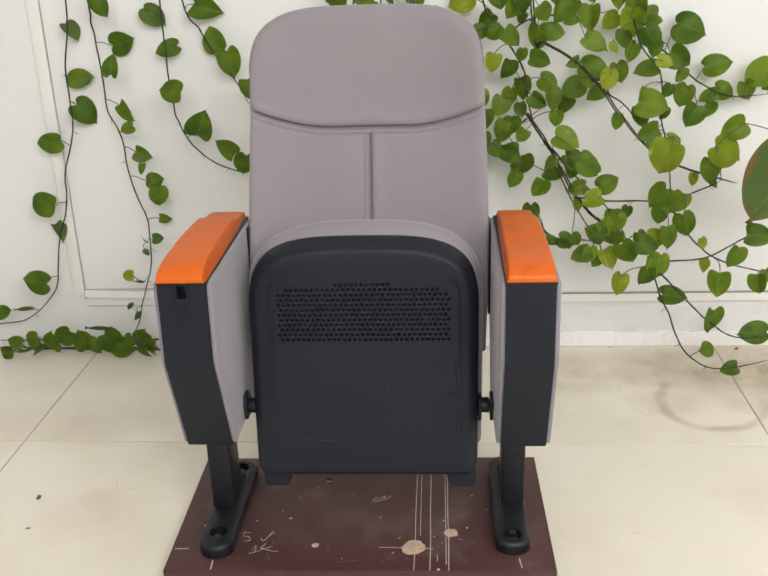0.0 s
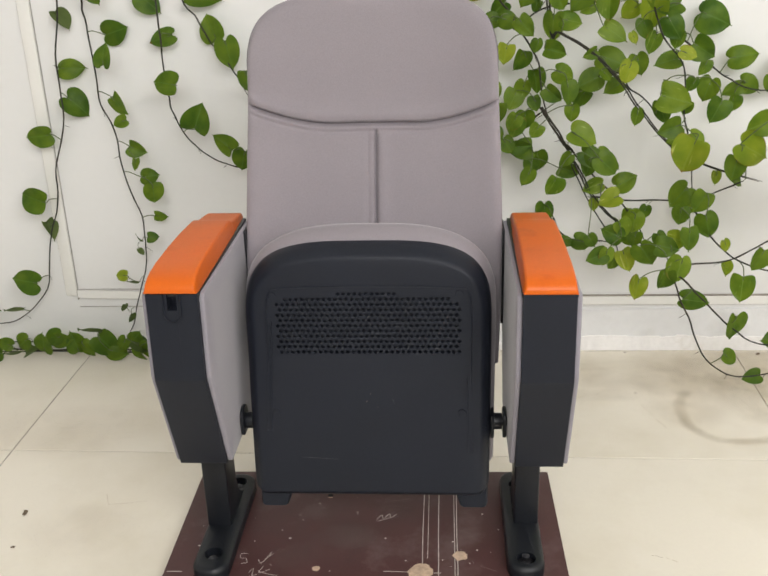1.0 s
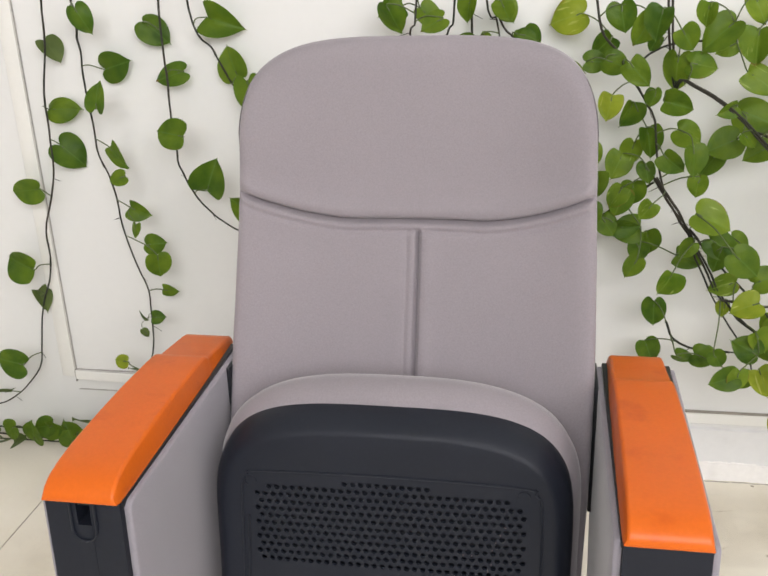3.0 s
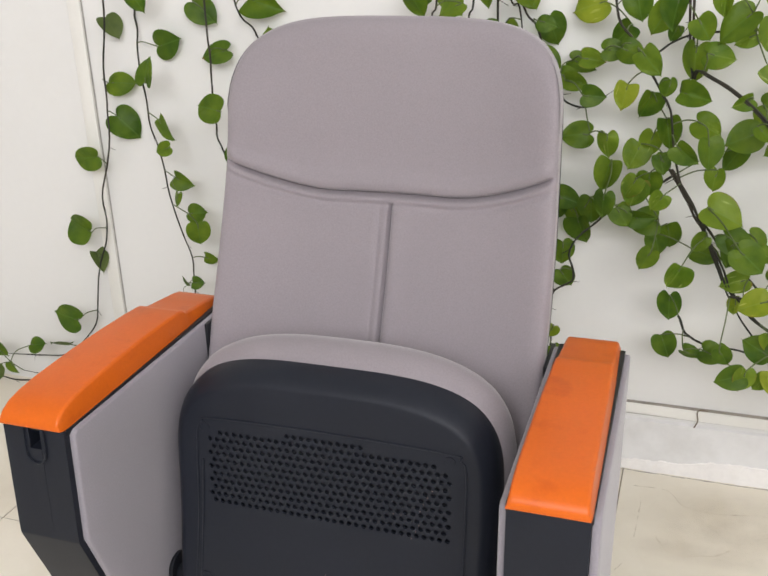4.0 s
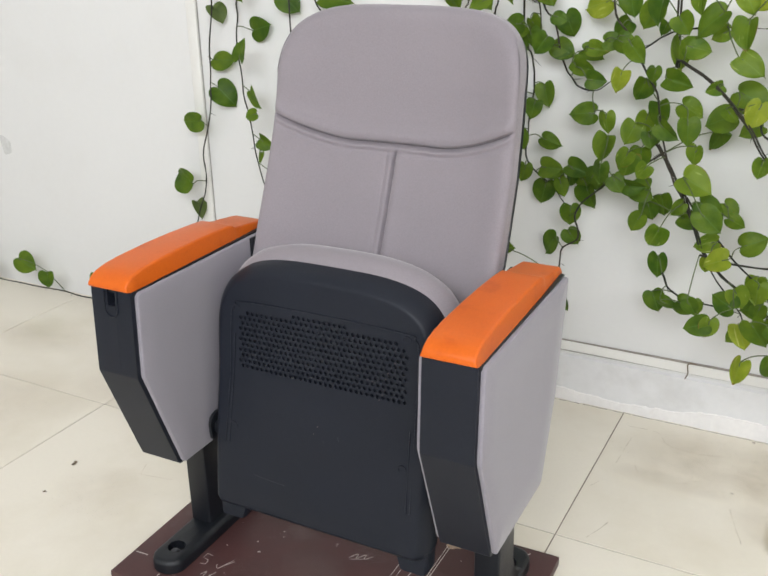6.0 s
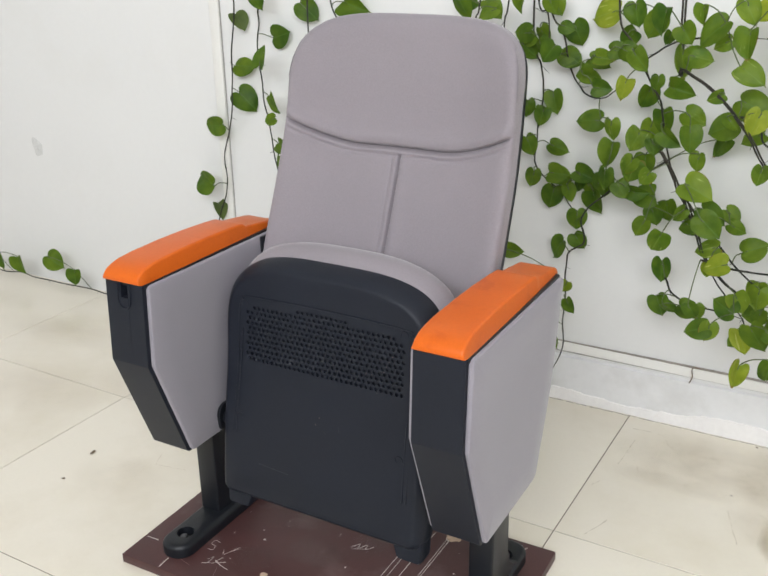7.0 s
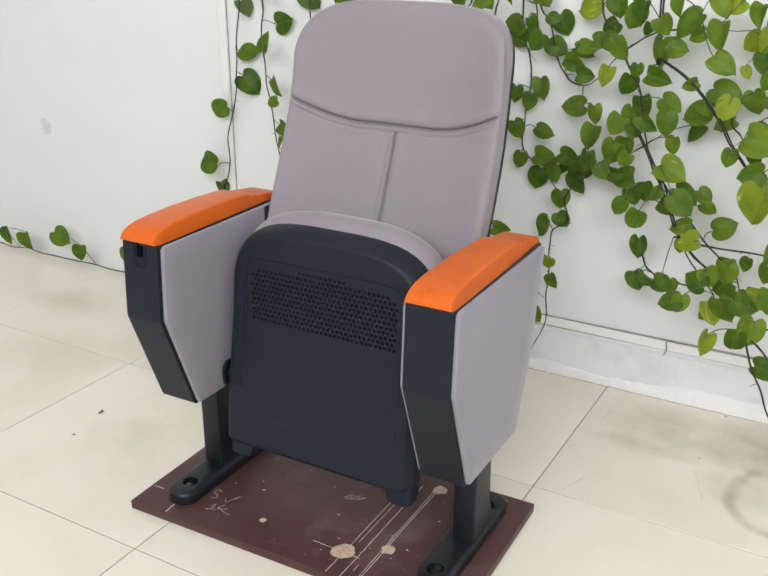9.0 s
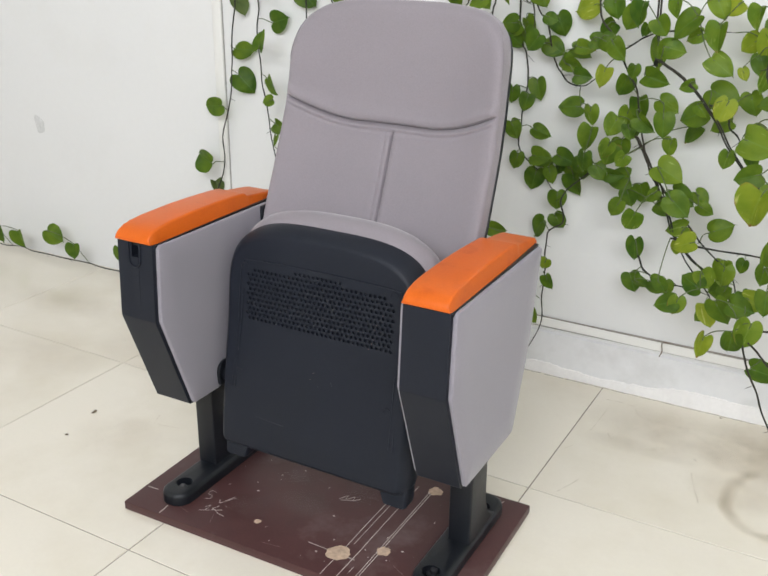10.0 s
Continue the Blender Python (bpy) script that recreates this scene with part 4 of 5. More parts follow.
def hanging_vine(control, strands=1):
    vine = thing("hanging_vine", "trailing pothos vine with heart-shaped green leaves hanging on the white wall", "vine", group="vines on the wall")
    pts = [Vector((x, y, max(0.006, z))) for x, y, z in control]
    path = smooth_path(pts, 6)
    for i, p in enumerate(path):
        p.x += 0.004 * noise.noise((i * 0.35, control[0][0] * 7, 0))
        p.y = min(WALL_Y - 0.004, p.y + 0.004 * noise.noise((i * 0.35, control[0][0] * 7, 5)))
    paths = [path]
    for s in range(1, strands):
        paths.append([p + Vector((0.006 * s + 0.010 * noise.noise((i * 0.09, s * 5.0, 3)), -0.003 + 0.006 * noise.noise((i * 0.1, s * 9.0, 1)), 0.0)) for i, p in enumerate(path)])
    for q in paths[1:]:
        for p in q:
            p.y = min(p.y, WALL_Y - 0.004)
    stems(vine, paths)
    return vine, paths


vine, run = hanging_vine([(-0.780, 2.350, 1.750), (-0.780, 2.340, 1.350), (-0.809, 2.312, 1.011), (-0.847, 2.328, 0.819), (-0.837, 2.304, 0.693), (-0.881, 2.312, 0.571), (-0.914, 2.344, 0.443), (-0.951, 2.336, 0.334), (-0.978, 2.330, 0.205), (-1.069, 2.330, 0.115), (-1.178, 2.330, 0.095), (-1.269, 2.330, 0.086)])
foliage(vine, run, [
    (-0.819, 2.362, 0.933, 0.066, 50, 3), (-0.817, 2.341, 0.812, 0.081, 0, 0), (-0.814, 2.342, 0.718, 0.084, 45, 0),
    (-0.919, 2.320, 0.639, 0.088, 175, 0), (-0.958, 2.308, 0.473, 0.096, 200, 0), (-0.945, 2.351, 0.377, 0.066, 50, 3),
    (-0.996, 2.254, 0.257, 0.086, 190, 0), (-1.070, 2.304, 0.147, 0.059, 170, 3),
])

vine, run = hanging_vine([(-0.760, 2.350, 1.750), (-0.760, 2.340, 1.350), (-0.770, 2.360, 1.010), (-0.769, 2.360, 0.939), (-0.744, 2.316, 0.853), (-0.752, 2.340, 0.730), (-0.710, 2.304, 0.647), (-0.709, 2.328, 0.521), (-0.678, 2.328, 0.412), (-0.678, 2.328, 0.313), (-0.698, 2.328, 0.232), (-0.739, 2.328, 0.113), (-0.769, 2.328, 0.043)])
foliage(vine, run, [
    (-0.708, 2.268, 1.000, 0.068, 60, 0), (-0.691, 2.362, 0.897, 0.080, -20, 0), (-0.699, 2.261, 0.849, 0.064, -80, 0),
    (-0.689, 2.291, 0.725, 0.072, 55, 0), (-0.677, 2.263, 0.686, 0.045, 160, 0), (-0.652, 2.282, 0.611, 0.057, 30, 0),
    (-0.651, 2.250, 0.581, 0.038, 100, 0), (-0.631, 2.287, 0.538, 0.058, -15, 0), (-0.618, 2.271, 0.498, 0.064, 85, 0),
    (-0.626, 2.323, 0.417, 0.046, 0, 0), (-0.638, 2.274, 0.375, 0.040, 0, 0), (-0.686, 2.304, 0.361, 0.029, 210, 3),
    (-0.730, 2.261, 0.271, 0.041, 180, 1), (-0.704, 2.266, 0.246, 0.038, 170, 3), (-0.741, 2.271, 0.173, 0.029, 110, 3),
    (-0.730, 2.284, 0.136, 0.035, 100, 3), (-0.679, 2.290, 0.329, 0.026, 40, 3),
])

vine, run = hanging_vine([(-0.560, 2.350, 1.750), (-0.560, 2.340, 1.350), (-0.558, 2.291, 1.010), (-0.558, 2.290, 0.850), (-0.553, 2.273, 0.773), (-0.541, 2.262, 0.715), (-0.513, 2.269, 0.644), (-0.464, 2.273, 0.594), (-0.396, 2.279, 0.562), (-0.353, 2.281, 0.563)])
foliage(vine, run, [
    (-0.592, 2.358, 0.967, 0.078, 35, 0), (-0.565, 2.330, 0.881, 0.074, 170, 0), (-0.541, 2.238, 0.784, 0.074, 195, 0),
    (-0.477, 2.252, 0.693, 0.085, -70, 0), (-0.414, 2.252, 0.629, 0.073, -130, 0), (-0.373, 2.264, 0.584, 0.067, 100, 0),
])

vine, run = hanging_vine([(-0.530, 2.350, 1.750), (-0.530, 2.340, 1.350), (-0.508, 2.317, 1.008), (-0.473, 2.339, 0.924), (-0.441, 2.336, 0.863), (-0.382, 2.299, 0.796), (-0.349, 2.280, 0.741)])
foliage(vine, run, [
    (-0.455, 2.337, 0.981, 0.094, 15, 0), (-0.443, 2.354, 0.900, 0.079, -110, 0), (-0.397, 2.307, 0.844, 0.088, 85, 0),
    (-0.344, 2.254, 0.786, 0.065, 85, 0),
])

vine, run = hanging_vine([(-0.080, 2.350, 1.750), (-0.080, 2.340, 1.350), (-0.059, 2.245, 1.026), (-0.069, 2.245, 0.968), (-0.076, 2.262, 0.888)])
foliage(vine, run, [
    (-0.101, 2.230, 0.996, 0.069, 70, 0), (-0.025, 2.208, 0.988, 0.054, 150, 0), (-0.109, 2.282, 1.003, 0.060, 160, 0),
    (-0.039, 2.266, 0.992, 0.066, 45, 0),
])

vine, run = hanging_vine([(-0.010, 2.350, 1.750), (-0.010, 2.340, 1.350), (0.009, 2.245, 1.026), (-0.004, 2.253, 0.967), (-0.025, 2.304, 0.881)])
foliage(vine, run, [
    (0.031, 2.256, 1.007, 0.055, 110, 0),
])

vine, run = hanging_vine([(0.050, 2.350, 1.750), (0.050, 2.340, 1.350), (0.063, 2.282, 1.023), (0.077, 2.299, 0.982), (0.090, 2.291, 0.913)])
foliage(vine, run, [
    (0.094, 2.278, 1.001, 0.046, 60, 0), (0.055, 2.343, 0.930, 0.052, 60, 0), (0.099, 2.266, 0.901, 0.059, 120, 0),
])

vine, run = hanging_vine([(0.060, 2.350, 1.750), (0.060, 2.340, 1.350), (0.079, 2.313, 1.012), (0.110, 2.310, 0.943), (0.127, 2.320, 0.882), (0.145, 2.327, 0.831), (0.179, 2.314, 0.803), (0.218, 2.316, 0.802), (0.255, 2.328, 0.830)])
foliage(vine, run, [
    (0.134, 2.268, 0.958, 0.042, 10, 0), (0.096, 2.307, 0.999, 0.059, 60, 0), (0.133, 2.319, 0.883, 0.055, 20, 0),
    (0.136, 2.352, 0.936, 0.065, 70, 0), (0.216, 2.290, 0.891, 0.054, 10, 2), (0.175, 2.303, 0.855, 0.053, 20, 0),
    (0.224, 2.259, 0.831, 0.051, 0, 0), (0.197, 2.279, 0.755, 0.067, 170, 0), (0.129, 2.317, 0.887, 0.056, 10, 0),
    (0.193, 2.330, 0.878, 0.057, 10, 0), (0.186, 2.303, 0.847, 0.054, 15, 0), (0.255, 2.247, 0.746, 0.056, 90, 2),
])

vine, run = hanging_vine([(0.240, 2.350, 1.750), (0.240, 2.340, 1.350), (0.251, 2.250, 1.019), (0.294, 2.238, 0.927), (0.343, 2.224, 0.847), (0.364, 2.236, 0.805), (0.385, 2.248, 0.692), (0.433, 2.236, 0.614), (0.453, 2.246, 0.554), (0.509, 2.220, 0.451), (0.574, 2.263, 0.351), (0.588, 2.245, 0.291)])
foliage(vine, run, [
    (0.206, 2.316, 0.983, 0.076, 165, 1), (0.269, 2.287, 0.937, 0.058, 130, 0), (0.256, 2.258, 0.913, 0.049, 0, 0),
    (0.294, 2.230, 0.992, 0.058, 80, 0), (0.588, 2.184, 0.336, 0.072, 65, 1), (0.288, 2.228, 0.914, 0.053, 20, 0),
    (0.360, 2.280, 0.767, 0.071, 80, 0), (0.392, 2.202, 0.747, 0.063, 45, 0), (0.426, 2.264, 0.781, 0.061, 25, 2),
    (0.432, 2.215, 0.748, 0.067, 75, 0), (0.445, 2.269, 0.544, 0.066, 20, 0), (0.378, 2.320, 0.559, 0.064, 80, 0),
    (0.445, 2.242, 0.694, 0.049, 100, 2), (0.282, 2.228, 0.841, 0.059, 100, 1), (0.320, 2.278, 0.817, 0.065, 110, 0),
    (0.321, 2.178, 0.907, 0.066, 45, 0), (0.333, 2.237, 0.969, 0.069, 120, 0), (0.329, 2.287, 0.741, 0.059, 110, 2),
    (0.357, 2.282, 0.553, 0.056, 70, 0), (0.355, 2.214, 0.857, 0.040, 90, 0), (0.503, 2.178, 0.482, 0.039, 87, 1),
    (0.567, 2.236, 0.309, 0.047, 124, 2),
])

vine, run = hanging_vine([(0.366, 2.238, 0.710), (0.386, 2.240, 0.679), (0.423, 2.211, 0.625), (0.454, 2.209, 0.573), (0.490, 2.186, 0.509), (0.542, 2.199, 0.445), (0.608, 2.244, 0.383), (0.658, 2.194, 0.340)], 2)
foliage(vine, run, [
    (0.306, 2.271, 0.724, 0.064, 110, 2), (0.354, 2.277, 0.712, 0.037, 100, 0), (0.312, 2.239, 0.662, 0.064, 100, 2),
    (0.548, 2.161, 0.411, 0.062, 200, 0), (0.599, 2.218, 0.383, 0.060, 150, 0), (0.304, 2.232, 0.675, 0.054, 120, 2),
    (0.354, 2.227, 0.722, 0.047, 70, 0), (0.355, 2.185, 0.664, 0.047, 120, 2), (0.397, 2.162, 0.536, 0.063, 110, 2),
    (0.527, 2.123, 0.366, 0.054, 95, 2), (0.334, 2.253, 0.677, 0.058, 90, 0), (0.430, 2.192, 0.591, 0.044, 129, 0),
    (0.572, 2.176, 0.422, 0.057, 60, 2),
])

vine, run = hanging_vine([(0.350, 2.350, 1.750), (0.350, 2.340, 1.350), (0.384, 2.267, 0.906), (0.403, 2.223, 0.886), (0.475, 2.205, 0.844), (0.535, 2.184, 0.784), (0.601, 2.166, 0.697), (0.682, 2.184, 0.615), (0.772, 2.206, 0.565), (0.911, 2.244, 0.515)], 2)
foliage(vine, run, [
    (0.432, 2.223, 0.911, 0.061, 15, 2), (0.560, 2.179, 0.798, 0.062, 100, 1), (0.391, 2.244, 0.898, 0.076, 92, 2),
    (0.397, 2.235, 0.842, 0.069, 15, 0), (0.354, 2.217, 0.984, 0.069, 110, 0), (0.401, 2.217, 0.957, 0.053, 60, 0),
    (0.477, 2.200, 0.839, 0.044, 151, 2), (0.513, 2.192, 0.792, 0.043, 38, 0), (0.583, 2.155, 0.700, 0.047, 93, 2),
    (0.675, 2.164, 0.644, 0.045, 156, 2), (0.734, 2.204, 0.591, 0.038, 64, 0), (0.796, 2.214, 0.537, 0.044, 92, 1),
    (0.848, 2.224, 0.528, 0.049, 33, 0),
])

vine, run = hanging_vine([(0.376, 2.310, 0.680), (0.335, 2.309, 0.650), (0.253, 2.284, 0.598), (0.197, 2.270, 0.532), (0.208, 2.267, 0.473), (0.166, 2.272, 0.432), (0.166, 2.274, 0.332), (0.166, 2.274, 0.262), (0.166, 2.274, 0.182), (0.126, 2.274, 0.083)])
foliage(vine, run, [
    (0.260, 2.227, 0.699, 0.074, 100, 0), (0.179, 2.321, 0.618, 0.067, 10, 0), (0.227, 2.323, 0.600, 0.069, 90, 0),
    (0.332, 2.277, 0.597, 0.071, 175, 0), (0.208, 2.329, 0.555, 0.071, 70, 0), (0.128, 2.307, 0.434, 0.069, 130, 0),
    (0.189, 2.279, 0.468, 0.052, 60, 0), (0.121, 2.314, 0.185, 0.061, 50, 0), (0.135, 2.314, 0.346, 0.029, 100, 0),
    (0.122, 2.314, 0.243, 0.025, 90, 0), (0.112, 2.314, 0.103, 0.026, 100, 0), (0.011, 2.314, 0.407, 0.059, 5, 0),
    (0.257, 2.213, 0.644, 0.058, 100, 0), (0.194, 2.329, 0.584, 0.053, 60, 0), (0.326, 2.244, 0.612, 0.053, 0, 0),
    (0.477, 2.328, 0.714, 0.066, 130, 0), (0.291, 2.233, 0.619, 0.053, 60, 0), (0.341, 2.231, 0.538, 0.054, 120, 0),
    (0.167, 2.263, 0.354, 0.043, 107, 1), (0.183, 2.254, 0.312, 0.048, 53, 0),
])

vine, run = hanging_vine([(0.433, 2.206, 0.624), (0.484, 2.213, 0.562), (0.560, 2.190, 0.488), (0.621, 2.246, 0.410), (0.649, 2.186, 0.339)])
foliage(vine, run, [
    (0.486, 2.198, 0.573, 0.062, 100, 0), (0.509, 2.088, 0.604, 0.070, 45, 0), (0.601, 2.230, 0.431, 0.064, 90, 2),
    (0.529, 2.242, 0.587, 0.049, 40, 0), (0.545, 2.211, 0.570, 0.046, 30, 2), (0.605, 2.202, 0.426, 0.062, 95, 2),
    (0.611, 2.213, 0.381, 0.048, 110, 0), (0.663, 2.165, 0.393, 0.049, 60, 0), (0.463, 2.172, 0.653, 0.081, 20, 2),
    (0.493, 2.205, 0.592, 0.072, 30, 0), (0.580, 2.225, 0.525, 0.066, -30, 0), (0.637, 2.181, 0.356, 0.047, 51, 2),
])

vine, run = hanging_vine([(0.408, 2.216, 0.436), (0.430, 2.233, 0.391), (0.472, 2.256, 0.363), (0.520, 2.241, 0.368), (0.574, 2.263, 0.351)])
foliage(vine, run, [
    (0.390, 2.258, 0.437, 0.065, 88, 0), (0.389, 2.278, 0.345, 0.063, 70, 0), (0.437, 2.153, 0.391, 0.047, 30, 0),
    (0.486, 2.208, 0.371, 0.043, 80, 0), (0.506, 2.121, 0.368, 0.062, 160, 0), (0.473, 2.158, 0.392, 0.054, 20, 0),
])

vine, run = hanging_vine([(0.030, 2.350, 1.750), (0.030, 2.340, 1.350), (0.033, 2.340, 0.941), (0.058, 2.326, 0.863), (0.057, 2.358, 0.787), (0.053, 2.342, 0.710), (0.055, 2.336, 0.621), (0.119, 2.354, 0.556), (0.171, 2.317, 0.517)])
foliage(vine, run, [
    (0.160, 2.333, 0.591, 0.046, 110, 0), (0.018, 2.305, 0.935, 0.054, 170, 0), (0.025, 2.319, 0.900, 0.067, 40, 0),
    (0.088, 2.362, 0.778, 0.066, 75, 0), (0.064, 2.335, 0.746, 0.057, 95, 0), (0.023, 2.341, 0.759, 0.053, 90, 0),
    (0.046, 2.311, 0.678, 0.059, 60, 0), (0.119, 2.293, 0.683, 0.058, 20, 0), (0.053, 2.319, 0.596, 0.055, 100, 0),
    (0.121, 2.298, 0.620, 0.059, 0, 0), (0.099, 2.335, 0.551, 0.065, 100, 0), (0.145, 2.324, 0.571, 0.053, 60, 0),
    (0.183, 2.275, 0.523, 0.056, 80, 0), (0.059, 2.315, 0.905, 0.057, 80, 0), (0.032, 2.317, 0.921, 0.050, 150, 0),
    (0.123, 2.325, 0.608, 0.056, 20, 0),
])

vine, run = hanging_vine([(0.303, 2.274, 0.888), (0.343, 2.277, 0.918), (0.384, 2.286, 0.937), (0.470, 2.257, 0.949), (0.550, 2.264, 0.948)])
foliage(vine, run, [
    (0.430, 2.217, 0.997, 0.051, 100, 2), (0.515, 2.235, 1.003, 0.063, 60, 2), (0.541, 2.244, 1.003, 0.058, 150, 1),
    (0.531, 2.232, 0.883, 0.081, 35, 2), (0.518, 2.238, 0.942, 0.077, 100, 2), (0.580, 2.288, 0.923, 0.060, 130, 1),
    (0.453, 2.217, 0.964, 0.081, 150, 0), (0.355, 2.276, 0.942, 0.037, 111, 0), (0.471, 2.238, 0.938, 0.046, 156, 2),
])

vine, run = hanging_vine([(0.620, 2.350, 1.750), (0.620, 2.340, 1.350), (0.631, 2.299, 0.977), (0.631, 2.192, 0.887), (0.672, 2.129, 0.815), (0.682, 2.114, 0.705), (0.702, 2.124, 0.645), (0.734, 2.194, 0.533), (0.771, 2.294, 0.426)])
foliage(vine, run, [
    (0.590, 2.256, 0.984, 0.063, 100, 2), (0.613, 2.263, 0.886, 0.063, 60, 0), (0.647, 2.084, 0.754, 0.091, 15, 2),
    (0.670, 2.004, 0.648, 0.101, 105, 1), (0.666, 2.222, 0.892, 0.075, 60, 0), (0.635, 2.269, 0.954, 0.074, 80, 0),
    (0.654, 2.199, 0.819, 0.070, 170, 0), (0.731, 2.134, 0.764, 0.066, 110, 0), (0.752, 2.114, 0.720, 0.068, 110, 0),
    (0.643, 2.074, 0.689, 0.065, 160, 0), (0.699, 2.044, 0.670, 0.058, 40, 2), (0.626, 2.270, 0.923, 0.095, 95, 1),
    (0.664, 2.259, 0.935, 0.067, 170, 0), (0.625, 2.242, 0.855, 0.059, 110, 2), (0.652, 2.124, 0.774, 0.056, 40, 3),
    (0.582, 2.241, 0.868, 0.035, 60, 1), (0.681, 2.132, 0.845, 0.046, 20, 1), (0.692, 2.114, 0.778, 0.042, 104, 0),
    (0.682, 2.114, 0.727, 0.041, 102, 0), (0.717, 2.124, 0.649, 0.040, 109, 0), (0.757, 2.256, 0.447, 0.042, 125, 2),
])

vine, run = hanging_vine([(0.515, 2.248, 0.794), (0.554, 2.242, 0.785), (0.573, 2.216, 0.755), (0.602, 2.180, 0.736), (0.622, 2.131, 0.706)])
foliage(vine, run, [
    (0.541, 2.270, 0.813, 0.087, 15, 0), (0.548, 2.273, 0.749, 0.060, 150, 0), (0.603, 2.273, 0.801, 0.062, 70, 0),
    (0.486, 2.260, 0.766, 0.070, 160, 0), (0.632, 2.124, 0.716, 0.063, 80, 0),
])

vine, run = hanging_vine([(0.490, 2.156, 0.509), (0.570, 2.159, 0.497), (0.648, 2.194, 0.487), (0.735, 2.178, 0.491), (0.812, 2.165, 0.525), (0.851, 2.164, 0.545)])
foliage(vine, run, [
    (0.498, 2.177, 0.528, 0.059, 165, 2), (0.528, 2.123, 0.512, 0.063, 160, 1), (0.857, 2.124, 0.684, 0.074, 150, 2),
    (0.846, 2.124, 0.624, 0.100, 30, 1), (0.809, 2.124, 0.584, 0.072, 100, 0), (0.699, 2.164, 0.507, 0.076, 130, 0),
    (0.932, 2.004, 0.580, 0.250, 108, 4), (0.489, 2.121, 0.409, 0.046, 60, 0), (0.638, 2.243, 0.442, 0.040, 107, 0),
])

vine, run = hanging_vine([(0.734, 2.157, 0.471), (0.780, 2.144, 0.405), (0.850, 2.144, 0.345), (0.940, 2.144, 0.315), (1.025, 2.144, 0.298)])
foliage(vine, run, [
    (0.694, 2.122, 0.470, 0.051, 100, 0), (0.744, 2.136, 0.499, 0.070, 120, 0), (0.763, 2.125, 0.441, 0.076, 70, 0),
    (0.713, 2.089, 0.424, 0.072, 90, 0), (0.849, 2.094, 0.296, 0.082, 90, 2), (0.947, 2.094, 0.295, 0.071, 80, 0),
    (0.812, 2.134, 0.389, 0.037, 72, 1), (0.981, 2.124, 0.304, 0.044, 67, 2),
])

vine, run = hanging_vine([(0.675, 2.104, 0.353), (0.724, 2.099, 0.355), (0.820, 2.124, 0.355), (0.910, 2.124, 0.405), (0.976, 2.124, 0.428)])
foliage(vine, run, [
    (0.689, 2.107, 0.413, 0.063, 20, 1), (0.882, 2.094, 0.366, 0.072, 100, 0), (0.935, 2.094, 0.422, 0.084, 10, 0),
    (0.818, 2.134, 0.330, 0.048, 70, 1),
])

vine, run = hanging_vine([(0.668, 2.084, 0.369), (0.694, 2.073, 0.294), (0.724, 2.073, 0.225), (0.766, 2.086, 0.130), (0.827, 2.090, 0.069), (0.896, 2.088, 0.059), (1.004, 2.091, 0.081)])
foliage(vine, run, [
    (0.597, 2.079, 0.303, 0.065, 110, 1), (0.662, 2.097, 0.399, 0.070, 10, 0), (0.689, 2.060, 0.354, 0.079, 100, 2),
    (0.658, 2.079, 0.325, 0.072, 90, 0), (0.621, 2.123, 0.372, 0.073, 60, 0), (0.839, 2.091, 0.110, 0.052, 30, 0),
    (0.900, 2.088, 0.058, 0.055, 170, 0),
])

vine, run = hanging_vine([(0.694, 2.072, 0.334), (0.766, 2.080, 0.261), (0.837, 2.087, 0.189), (0.907, 2.091, 0.147), (1.005, 2.093, 0.149)])
foliage(vine, run, [
    (0.733, 2.070, 0.271, 0.078, 10, 0), (0.842, 2.085, 0.196, 0.087, 90, 0), (0.953, 2.094, 0.156, 0.085, 170, 0),
])

vine, run = hanging_vine([(0.701, 2.265, 0.857), (0.763, 2.274, 0.805), (0.813, 2.274, 0.765), (0.883, 2.274, 0.735), (0.977, 2.274, 0.738)])
foliage(vine, run, [
    (0.773, 2.284, 0.906, 0.092, 15, 0), (0.730, 2.204, 0.843, 0.073, 30, 0), (0.848, 2.284, 0.815, 0.081, -20, 0),
    (0.837, 2.284, 0.741, 0.064, 160, 0), (0.873, 2.284, 0.747, 0.062, 20, 0), (0.928, 2.284, 0.746, 0.065, 60, 0),
    (0.959, 2.284, 0.788, 0.104, 150, 2), (0.836, 2.284, 0.702, 0.052, 95, 0), (0.683, 2.252, 0.861, 0.048, 97, 2),
    (0.752, 2.254, 0.795, 0.049, 113, 2), (0.976, 2.274, 0.761, 0.041, 152, 0),
])


NEAR_LEAVES = [
    (-0.692, 0.055, 0.073, 100), (-0.712, 0.068, 0.073, 30), (-0.714, 0.021, 0.066, 90), (-0.727, 0.087, 0.066, -60), (-0.762, 0.071, 0.059, 120),
    (-0.784, 0.048, 0.074, 20), (-0.810, 0.071, 0.104, 50), (-0.848, 0.106, 0.089, 170), (-0.870, 0.056, 0.067, 60), (-0.897, 0.071, 0.082, -95),
    (-0.931, 0.085, 0.072, 0), (-0.959, 0.093, 0.075, 170), (-0.992, 0.073, 0.083, -90), (-1.033, 0.049, 0.061, -40),
]
